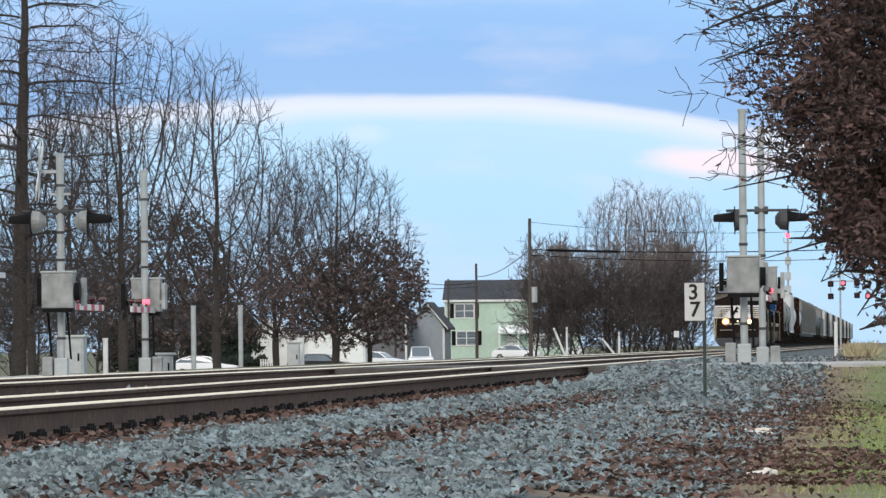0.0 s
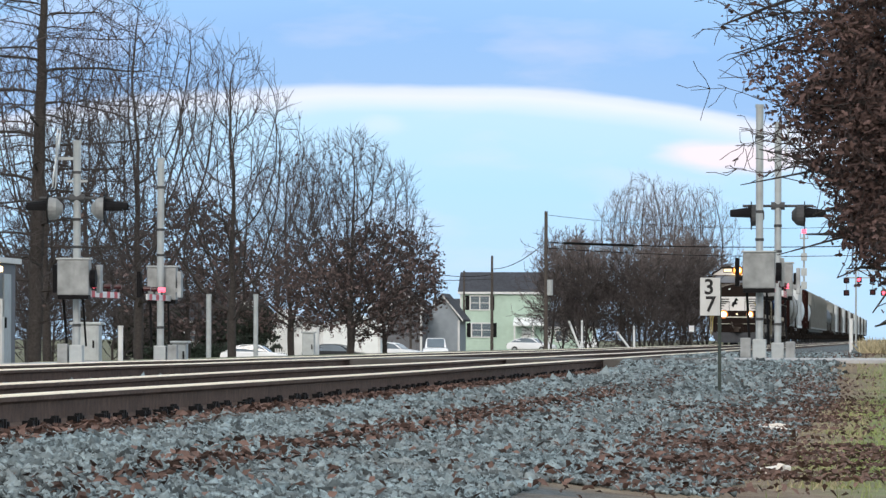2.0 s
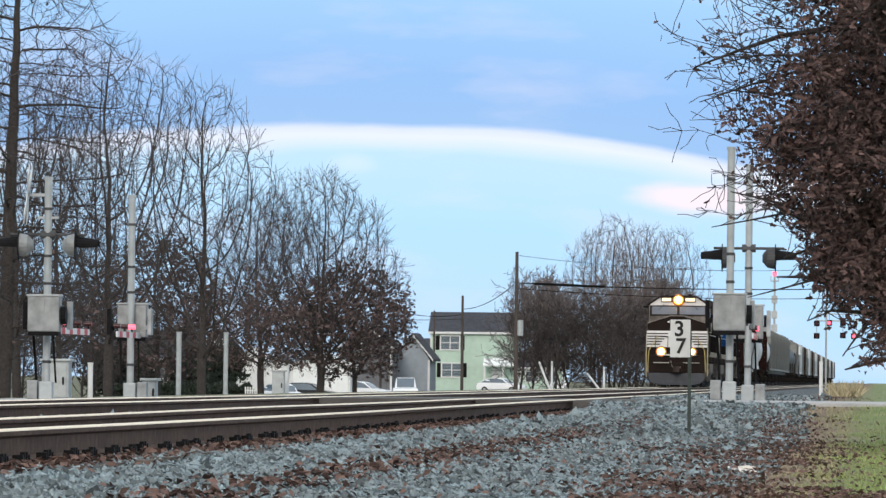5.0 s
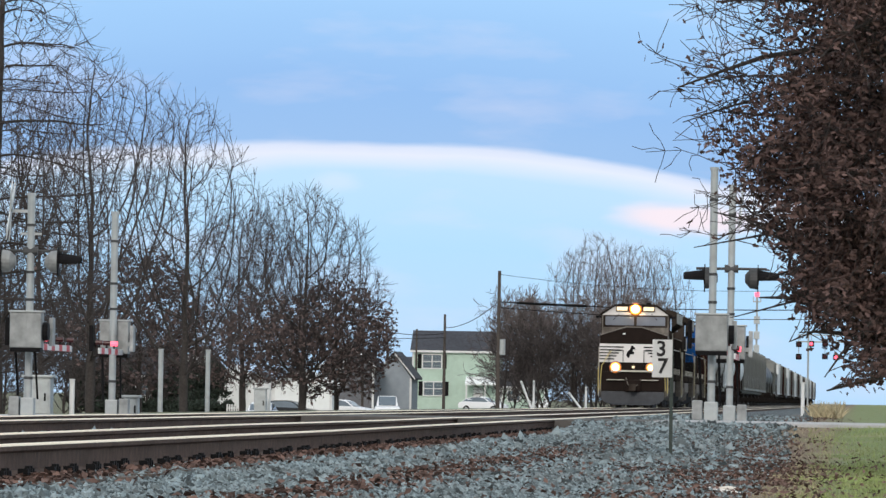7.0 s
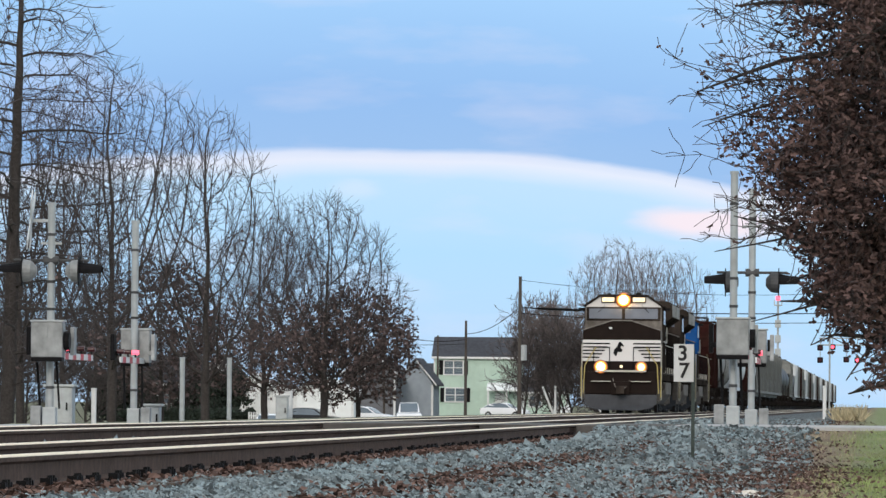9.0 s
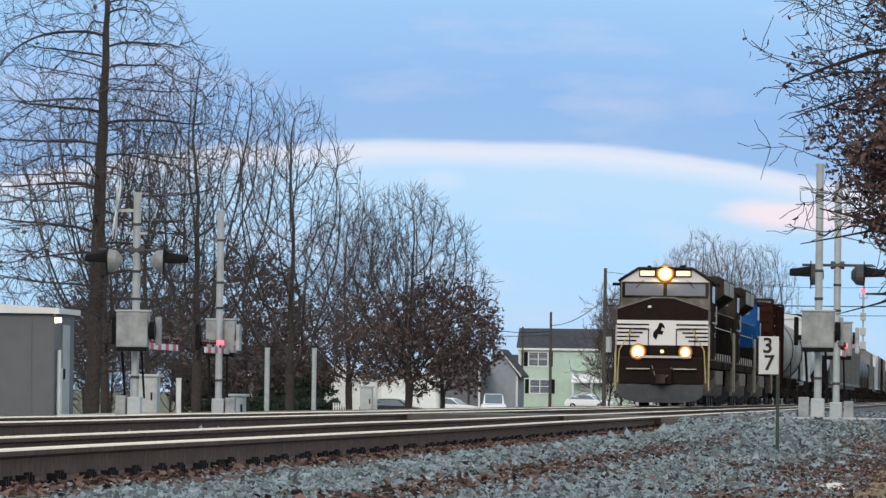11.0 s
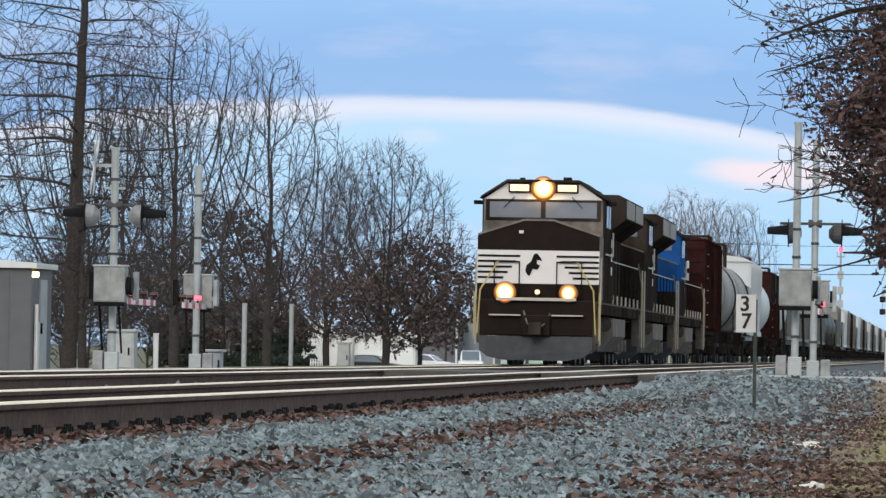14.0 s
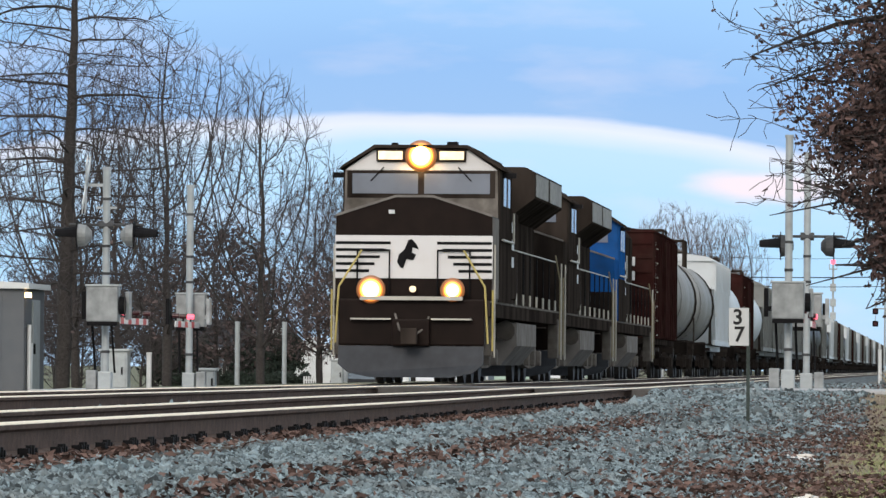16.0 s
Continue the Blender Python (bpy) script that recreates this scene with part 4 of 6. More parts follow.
def grow(rng, height, trunk_r, levels, spread, up, clear, kids, leaf=0.0, leaf_size=0.12, leaf_zone=(0, 1), wobble=0.12, min_r=0.008, first_n=9, ll=0.8, tp=0.55):
    """Lists of vertices and faces: thick wood, thin wood, leaves."""
    wood, wf, twig, tf, leaves, lf = [], [], [], [], [], []

    def put_leaf(p):
        s = leaf_size * rng.uniform(0.6, 1.3)
        q = Euler((rng.uniform(0, 6.3), rng.uniform(0, 6.3), rng.uniform(0, 6.3))).to_matrix()
        c = p + Vector((rng.gauss(0, 1), rng.gauss(0, 1), rng.gauss(0, 1) - 0.5)) * leaf_size * 0.6
        b = len(leaves)
        for x, y, z in ((0, -0.7, 0), (0.42, -0.1, 0.12), (0.16, 0.2, 0.05), (0, 0.75, 0), (-0.16, 0.2, 0.08), (-0.42, -0.1, 0.12)):
            leaves.append(c + q @ Vector((x, y, z)) * s)
        lf.append((b, b + 1, b + 2, b + 3))
        lf.append((b, b + 3, b + 4, b + 5))

    def branch(p, d, length, r, level):
        n = 5 if level < 2 else 4
        pts, rad = [p.copy()], [r]
        for i in range(n):
            d = (d + Vector((rng.gauss(0, wobble), rng.gauss(0, wobble), rng.gauss(0, wobble * 0.7) + up * (0.10 if level else 0.02)))).normalized()
            pts.append(pts[-1] + d * length / n)
            rad.append(max(min_r, r * (1 - (i + 1) / n * (0.55 if level == 0 else 0.72))))
        big = level < 2
        tube(wood if big else twig, wf if big else tf, pts, rad, 8 if level == 0 else 5 if level == 1 else 3)
        if level >= levels:
            zf = pts[-1].z / height
            fade = min(1, max(0, (leaf_zone[1] - zf) / 0.25)) * min(1, max(0, (zf - leaf_zone[0]) / 0.1))
            if leaf and fade > 0:
                for q in pts[1:]:
                    k = leaf * fade * rng.uniform(0, 2)
                    for _ in range(int(k) + (rng.random() < k % 1)):
                        put_leaf(q)
            return
        m = first_n if level == 0 else kids
        for i in range(m):
            f = clear + (1 - clear) * (i + rng.random()) / m if level == 0 else 0.25 + 0.75 * (i + rng.random()) / m
            g = min(f * n, n - 0.001)
            j = int(g)
            q = pts[j].lerp(pts[j + 1], g - j)
            a = rng.uniform(0, 2 * math.pi)
            axis = (pts[j + 1] - pts[j]).normalized()
            o = axis.orthogonal().normalized()
            o = o * math.cos(a) + axis.cross(o) * math.sin(a)
            sp = spread * rng.uniform(0.7, 1.25)
            nd = (axis * math.cos(sp) + o * math.sin(sp)).normalized()
            ln = length * (ll * rng.uniform(0.42, 0.62) * (1.15 - tp * f) if level == 0 else rng.uniform(0.45, 0.7))
            branch(q, nd, ln, max(min_r, (r * (1 - f * 0.6)) * rng.uniform(0.42, 0.6)), level + 1)

    branch(Vector((0, 0, -0.15)), Vector((rng.gauss(0, 0.02), rng.gauss(0, 0.02), 1)).normalized(), height * 0.86, trunk_r, 0)
    return wood, wf, twig, tf, leaves, lf


def build_tree(seed, x, y, label, category="tree", group="", leaf_mat=None, twig_mat=None, leaf_name="dry_leaves", rz=0, **kw):
    w, wf, t, tf, lv, lf = grow(random.Random(seed), **kw)
    g = thing("tree", x, y, ground_z(x, y) - 0.05, rz, label, category, group)
    raw("trunk", w, wf, M_BARK, g, smooth=True)
    raw("crown", t, tf, twig_mat or M_TWIG, g)
    if lv:
        tagged(raw(leaf_name, lv, lf, leaf_mat or M_LEAF, g), kind="stuff")
    return g


def colonise(rng, height, clear, leader, profile, n_pull, step=0.34, tip=0.011, lift=0.25, power=2.2, twigs=4, twig_len=0.7, leaf=0.0, leaf_size=0.16, leaf_zone=(0, 1), fork=1, lean=0.03):
    """A crown that grows towards points spread through its outline: profile gives (share of the height, radius)."""
    pulls = []
    while len(pulls) < n_pull:
        f = rng.uniform(profile[0][0], profile[-1][0])
        r = lerp_table(f, profile)
        if rng.random() * max(p[1] for p in profile) > r * 0.85 + 0.3:
            continue
        q, a = r * math.sqrt(rng.random()) ** 0.8, rng.uniform(0, 2 * math.pi)
        q *= 1 + 0.25 * noise.noise((math.cos(a) * 1.3, math.sin(a) * 1.3, f * 5 + n_pull))
        pulls.append(Vector((q * math.cos(a), q * math.sin(a), f * height)))
    nodes, parent = [], []
    for i in range(fork):
        base, last = Vector((rng.gauss(0, 0.25), rng.gauss(0, 0.25), -0.2)) * (fork > 1) + Vector((0, 0, -0.15)), -1
        way = Vector((rng.gauss(0, lean), rng.gauss(0, lean), 1))
        for j in range(max(2, int(height * max(clear, leader) / step))):
            nodes.append(base + way * step * j + Vector((rng.gauss(0, 0.02), rng.gauss(0, 0.02), 0)))
            parent.append(last)
            last = len(nodes) - 1
    floor_z = min(height * clear * 0.8, max(p.z for p in nodes) - step * 2)
    for _ in range(int(height * 1.6 / step)):
        tree = kdtree.KDTree(len(nodes))
        for i, p in enumerate(nodes):
            tree.insert(p, i)
        tree.balance()
        sums, left = {}, []
        for p in pulls:
            co, i, d = tree.find(p)
            if d < step * 1.3:
                continue
            left.append(p)
            if d < height * 0.45 and nodes[i].z >= floor_z:
                sums[i] = sums.get(i, Vector()) + (p - co) / d
        pulls = left
        grown = False
        for i, v in sums.items():
            if v.length < 0.05:
                continue
            back = (nodes[i] - nodes[parent[i]]).normalized() if parent[i] >= 0 else Vector((0, 0, 1))
            d = (v.normalized() + back * 0.35 + Vector((rng.gauss(0, 0.13), rng.gauss(0, 0.13), rng.gauss(0, 0.10) + lift))).normalized()
            p = nodes[i] + d * step
            if tree.find(p)[2] < step * 0.35:
                continue
            nodes.append(p)
            parent.append(i)
            grown = True
        if not grown:
            break
    n = len(nodes)
    load, kids = [0.0] * n, [[] for _ in range(n)]
    for i in range(n - 1, -1, -1):
        if load[i] == 0:
            load[i] = tip ** power
        if parent[i] >= 0:
            load[parent[i]] += load[i]
            kids[parent[i]].append(i)
    rad = [v ** (1 / power) for v in load]
    wood, wf, twig, tf, leaves, lf = [], [], [], [], [], []
    heads = [(i, -1) for i in range(n) if parent[i] < 0]
    while heads:
        i, p = heads.pop()
        pts, rr = ([nodes[p], nodes[i]], [rad[i], rad[i]]) if p >= 0 else ([nodes[i]], [rad[i] * 1.25])
        while kids[i]:
            kids[i].sort(key=lambda q: -rad[q])
            for q in kids[i][1:]:
                heads.append((q, i))
            i = kids[i][0]
            pts.append(nodes[i])
            rr.append(rad[i])
        soft = [pts[0]] + [(pts[k - 1] + pts[k] * 2 + pts[k + 1]) / 4 for k in range(1, len(pts) - 1)] + [pts[-1]]
        if len(pts) > 1:
            big = rr[0] > 0.035
            tube(wood if big else twig, wf if big else tf, soft, rr, 8 if rr[0] > 0.1 else 5 if big else 3)
    for i in range(n):
        if rad[i] > tip * 2.6 or parent[i] < 0:
            continue
        back = (nodes[i] - nodes[parent[i]]).normalized()
        for _ in range(twigs if not kids[i] else max(1, twigs - 2)):
            d = (back + Vector((rng.gauss(0, 0.5), rng.gauss(0, 0.5), rng.gauss(0, 0.4) + lift))).normalized()
            ln = twig_len * rng.uniform(0.5, 1.3)
            mid = nodes[i] + d * ln * 0.5
            end = mid + (d + Vector((rng.gauss(0, 0.2), rng.gauss(0, 0.2), 0.15))).normalized() * ln * 0.5
            tube(twig, tf, [nodes[i], mid, end], [tip * 0.85, tip * 0.7, tip * 0.45], 3)
            zf = end.z / height
            fade = min(1, max(0, (leaf_zone[1] - zf) / 0.2)) * min(1, max(0, (zf - leaf_zone[0]) / 0.1))
            k = leaf * fade * rng.uniform(0, 2)
            for _ in range(int(k) + (rng.random() < k % 1)):
                s = leaf_size * rng.uniform(0.6, 1.3)
                q = Euler((rng.uniform(0, 6.3), rng.uniform(0, 6.3), rng.uniform(0, 6.3))).to_matrix()
                c = nodes[i].lerp(end, rng.random()) + Vector((rng.gauss(0, 1), rng.gauss(0, 1), rng.gauss(0, 1) - 0.5)) * leaf_size * 0.6
                b = len(leaves)
                for x, y, z in ((0, -0.7, 0), (0.42, -0.1, 0.12), (0.16, 0.2, 0.05), (0, 0.75, 0), (-0.16, 0.2, 0.08), (-0.42, -0.1, 0.12)):
                    leaves.append(c + q @ Vector((x, y, z)) * s)
                lf.append((b, b + 1, b + 2, b + 3))
                lf.append((b, b + 3, b + 4, b + 5))
    return wood, wf, twig, tf, leaves, lf


def build_crown_tree(seed, x, y, label, group, leaf_mat=None, twig_mat=None, **kw):
    w, wf, t, tf, lv, lf = colonise(random.Random(seed), **kw)
    g = thing("tree", x, y, ground_z(x, y) - 0.05, 0, label, "tree", group)
    raw("trunk", w, wf, M_BARK, g, smooth=True)
    raw("crown", t, tf, twig_mat or M_TWIG, g)
    if lv:
        tagged(raw("dry_leaves", lv, lf, leaf_mat or M_LEAF2, g), kind="stuff")
    return g


BARE = "tall bare winter tree with fine upswept twigs"
STREET = "bare trees along the street"
A = build_crown_tree(1, -26.8, 190, "tall bare tree with a straight leader and level side limbs", STREET, height=17.0, clear=0.13, leader=0.9, profile=((0.13, 2.6), (0.3, 4.2), (0.6, 4.0), (0.85, 2.6), (1, 0.6)), n_pull=4200, lift=-0.02, tip=0.011, step=0.34, twigs=3, power=2.14, leaf=0.02)
B = build_crown_tree(2, -31.6, 255, BARE, STREET, height=15.6, clear=0.2, leader=0.3, profile=((0.2, 1.6), (0.45, 4.0), (0.7, 4.6), (0.9, 3.2), (1, 1.0)), n_pull=3000, lift=0.24, tip=0.0115, step=0.4, twigs=3, power=2.1)
C = build_crown_tree(3, -26.6, 245, "bare tree forking low into a broad twiggy crown", STREET, height=13.4, clear=0.17, leader=0.2, profile=((0.2, 1.8), (0.4, 3.3), (0.62, 3.6), (0.85, 2.5), (1, 0.8)), n_pull=2600, lift=0.2, tip=0.0115, step=0.38, twigs=3, power=2.1, leaf=0.10, leaf_size=0.14, leaf_zone=(0.2, 0.8))
D = build_crown_tree(4, -27.3, 305, "bare fan-crowned tree with clinging russet leaves below", STREET, height=12.2, clear=0.22, leader=0.24, profile=((0.22, 2.4), (0.4, 4.2), (0.62, 4.3), (0.85, 3.0), (1, 1.0)), n_pull=3000, lift=0.25, tip=0.0115, leaf=2.2, leaf_size=0.16, leaf_zone=(0.12, 0.66))
D2 = build_crown_tree(5, -25.9, 309, "small tree thick with russet winter leaves", STREET, height=8.0, clear=0.28, leader=0.34, profile=((0.28, 1.6), (0.5, 2.9), (0.75, 2.7), (1, 0.9)), n_pull=1300, lift=0.12, tip=0.012, leaf=2.4, leaf_size=0.17, leaf_zone=(0.2, 1.3))
copy_thing(B, pose(-37.4, 270, -1.6, 0, 0, 60))
copy_thing(C, pose(-38.2, 290, -1.7, 0, 0, 200))
copy_thing(D2, pose(-31.0, 268, -1.7, 0, 0, 130))
copy_thing(D, pose(-33.4, 338, -1.9, 0, 0, 215))

# ---- shrubs under the trees ----
BUSH = build_tree(21, -48.6, 425, "dense bare shrub below the street trees", "shrub", "shrubs below the street trees", height=7.5, trunk_r=0.10, levels=4, spread=0.8, up=0.7, clear=0.03, kids=4, first_n=19, min_r=0.018)
for bx, by, ba in ((-54.4, 425, 40), (-58.6, 425, 90), (-56.5, 430, 230), (-60.5, 428, 300), (-62.0, 420, 10), (-47.4, 334, 15), (-42.6, 336, 125)):
    copy_thing(BUSH, pose(bx, by, -1.6, 0, 0, ba))
M_EVERGREEN = mat("dark_evergreen_leaf", (0.022, 0.032, 0.024), 0.8, 0, 4, 0.3, island=0.5)
EV = build_tree(22, -46.0, 424, "dark evergreen bush by the street", "shrub", "evergreen bushes by the street", leaf_mat=M_EVERGREEN, leaf_name="leaves", height=4.4, trunk_r=0.08, levels=3, spread=0.7, up=0.5, clear=0.03, kids=6, first_n=18, leaf=3.0, leaf_size=0.2, min_r=0.014)
for bx, by, ba in ((-47.4, 426, 80), (-50.0, 427, 150), (-52.8, 428, 260)):
    copy_thing(EV, pose(bx, by, -1.6, 0, 0, ba))
HEDGE = build_tree(23, -44.2, 416, "low clipped dark hedge by the street", "hedge", "hedge plants by the street", leaf_mat=M_EVERGREEN, leaf_name="leaves", height=1.5, trunk_r=0.05, levels=3, spread=0.9, up=0.2, clear=0.03, kids=5, first_n=16, leaf=3.0, leaf_size=0.14, min_r=0.012)
for i in range(9):
    copy_thing(HEDGE, pose(-42.4 - 0.9 * i - (1.2 if i > 1 else 0), 417, -1.55, 0, 0, 40 * i))

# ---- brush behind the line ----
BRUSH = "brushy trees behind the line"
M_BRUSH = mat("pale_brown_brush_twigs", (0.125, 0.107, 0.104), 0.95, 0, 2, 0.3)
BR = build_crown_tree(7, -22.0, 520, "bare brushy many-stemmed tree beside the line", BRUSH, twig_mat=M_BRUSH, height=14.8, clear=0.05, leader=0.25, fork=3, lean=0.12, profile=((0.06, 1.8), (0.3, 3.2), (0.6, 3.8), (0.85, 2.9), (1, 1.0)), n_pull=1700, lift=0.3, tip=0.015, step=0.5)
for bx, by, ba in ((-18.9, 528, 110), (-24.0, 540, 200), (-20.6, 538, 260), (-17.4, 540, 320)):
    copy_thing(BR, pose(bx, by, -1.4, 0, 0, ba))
for bx, by, ba in ((-28.4, 500, 20), (-25.6, 498, 80), (-22.8, 499, 130), (-20.2, 497, 190), (-17.6, 502, 290)):
    copy_thing(BUSH, pose(bx, by, -1.45, 0, 0, ba))
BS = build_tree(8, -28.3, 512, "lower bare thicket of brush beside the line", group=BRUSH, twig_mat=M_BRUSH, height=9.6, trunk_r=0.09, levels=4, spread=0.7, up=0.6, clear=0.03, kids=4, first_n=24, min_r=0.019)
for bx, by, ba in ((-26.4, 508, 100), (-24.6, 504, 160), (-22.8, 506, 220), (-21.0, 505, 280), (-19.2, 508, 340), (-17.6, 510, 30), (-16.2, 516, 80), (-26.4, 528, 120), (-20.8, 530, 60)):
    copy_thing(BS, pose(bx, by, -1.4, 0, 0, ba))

# ---- oak over the bank ----


def build_oak():
    rng = random.Random(11)
    x0, y0 = 1.0, 75.0
    g = thing("tree", x0, y0, ground_z(x0, y0) - 0.05, 0, "oak holding dense dark brown winter leaves beside the bank", "tree")
    wood, wf, twig, tf, lv, lf = [], [], [], [], [], []

    def shed(p):
        """True on the track side of the crown, where the wind has stripped most leaves."""
        edge = -2.02 - 0.85 * math.exp(-((p.z - 3.9) / 0.5) ** 2)
        return p.x < edge + rng.gauss(0, 0.18) and rng.random() > 0.10

    def leaf_at(p):
        if shed(p):
            return
        s = rng.uniform(0.035, 0.08)
        q = Euler((rng.uniform(0, 6.3), rng.uniform(0, 6.3), rng.uniform(0, 6.3))).to_matrix()
        b = len(lv)
        for x, y, z in ((0, -0.7, 0), (0.40, -0.15, 0.14), (0.16, 0.15, 0.05), (0.3, 0.4, 0.1), (0, 0.8, 0), (-0.3, 0.4, 0.08), (-0.16, 0.15, 0.05), (-0.40, -0.15, 0.12)):
            lv.append(p + q @ Vector((x, y, z)) * s)
        lf.append((b, b + 1, b + 2, b + 3, b + 4))
        lf.append((b, b + 4, b + 5, b + 6, b + 7))

    def limb(p, d, length, r, sag, n=6, wob=0.13):
        pts, rad = [p.copy()], [r]
        for i in range(n):
            d = (d + Vector((rng.gauss(0, wob), rng.gauss(0, wob), rng.gauss(0, wob) - sag))).normalized()
            pts.append(pts[-1] + d * length / n)
            rad.append(max(0.005, r * (1 - 0.85 * (i + 1) / n)))
        return pts, rad

    tr, rad = limb(Vector((0, 0, -0.2)), Vector((0, 0, 1)), 9.0, 0.26, 0, 8, 0.03)
    tube(wood, wf, tr, rad, 10)
    centre = Vector((0.25, 0.2, 4.5))
    # leafy sprays through the crown
    limbs = []
    for i in range(72):
        a, z = rng.uniform(0, 2 * math.pi) if i % 3 == 0 else rng.gauss(math.pi, 0.9), rng.uniform(1.3, 7.8)
        reach = 3.3 * math.sqrt(max(0.1, 1 - ((z - 4.6) / 4.4) ** 2)) * rng.uniform(0.8, 1.08)
        d = Vector((math.cos(a), math.sin(a), rng.uniform(-0.05, 0.5))).normalized()
        pts, rr = limb(Vector((0, 0, z)), d, reach, rng.uniform(0.035, 0.075), 0.03)
        tube(wood, wf, pts, rr, 5)
        limbs.append(pts)
    for i in range(9200):
        pts = rng.choice(limbs)
        f = rng.uniform(0.8, len(pts) - 1.001) if rng.random() < 0.8 else rng.uniform(len(pts) - 2.2, len(pts) - 1.001)
        j = int(f)
        p = pts[j].lerp(pts[j + 1], f - j)
        d = Vector((rng.gauss(0, 1), rng.gauss(0, 1), rng.gauss(0, 0.8))).normalized()
        tw, r2 = limb(p, d, rng.uniform(0.35, 0.85), 0.008, 0.0, 3, 0.32)
        deep = max(0, tw[-1].x + 2.0) * 0.06  # gaps close towards the heart of the crown
        if noise.noise(tw[-1] * 0.9) < -0.27 - deep or noise.noise(tw[-1] * 1.9) < -0.24 - deep or tw[-1].z < 1.2 + 1.4 * max(0, -tw[-1].x - 0.9):
            continue
        if shed(tw[-1]) and rng.random() < 0.7:
            continue
        tube(twig, tf, tw, r2, 3)
        for k in range(rng.randint(8, 15)):
            q = tw[rng.randint(1, 3)]
            leaf_at(q + Vector((rng.gauss(0, 0.07), rng.gauss(0, 0.07), rng.gauss(0, 0.07))))
    # long thin outer twigs, nearly bare, reaching over the track side
    for i in range(60):
        z = rng.uniform(2.7, 7.4)
        p = Vector((-rng.uniform(1.0, 2.4), rng.uniform(-0.8, 0.8), z))
        d = Vector((-1, rng.uniform(-0.5, 0.5), rng.uniform(-0.25, 0.55))).normalized()
        pts, rr = limb(p, d, rng.uniform(0.9, 2.2) * (1.0 if z > 3.6 else 0.6), 0.0125, -0.03, 7, 0.2)
        tube(twig, tf, pts, rr, 4)
        for k in range(9):
            j = rng.randint(1, 6)
            d2 = (pts[j + 1] - pts[j]).normalized() + Vector((rng.gauss(0, 0.55), rng.gauss(0, 0.55), rng.gauss(0, 0.55)))
            tw, r2 = limb(pts[j], d2.normalized(), rng.uniform(0.15, 0.55), 0.006, -0.02, 3, 0.38)
            tube(twig, tf, tw, r2, 3)
            for _ in range(rng.choice((0, 0, 1, 2, 4)) if j > 2 else 5):
                leaf_at(tw[rng.randint(1, 3)] + Vector((rng.gauss(0, 0.04), rng.gauss(0, 0.04), rng.gauss(0, 0.04))))
    raw("trunk", wood, wf, M_BARK, g, smooth=True)
    raw("crown", twig, tf, M_TWIG, g)
    tagged(raw("dry_leaves", lv, lf, M_LEAF, g), kind="stuff")


build_oak()


# ---- houses ----
M_DARKSIDING = mat("dark_grey_siding", (0.13, 0.135, 0.15), 0.75, 0, 2, 0.12)
M_BLUESIDING = mat("blue_grey_siding", (0.26, 0.30, 0.34), 0.75, 0, 2, 0.1)
M_WHITESIDING = mat("white_siding", (0.70, 0.73, 0.74), 0.7, 0, 2, 0.06)


def add_window(g, x, y, z, w, h, shutters=False):
    pane = part("window", boxes((x, y + 0.03, z, w, 0.02, h)), M_GLASS, g)
    part("frame_head", boxes((x, y, z + h / 2 + 0.06, w + 0.24, 0.12, 0.12)), M_WHITE, pane)
    part("window_sill", boxes((x, y, z - h / 2 - 0.06, w + 0.24, 0.14, 0.12)), M_WHITE, pane)
    part("mullion", boxes((x, y, z, 0.09, 0.1, h)), M_WHITE, pane)
    part("meeting_rail", boxes((x, y, z, w, 0.09, 0.07)), M_WHITE, pane)
    for s in (-1, 1):
        part("jamb", boxes((x + s * (w / 2 + 0.06), y, z, 0.12, 0.12, h)), M_WHITE, pane)
        if shutters:
            part("shutter", boxes((x + s * (w / 2 + 0.36), y, z, 0.42, 0.06, h + 0.15), bevel=0.01), M_BLACK, g)


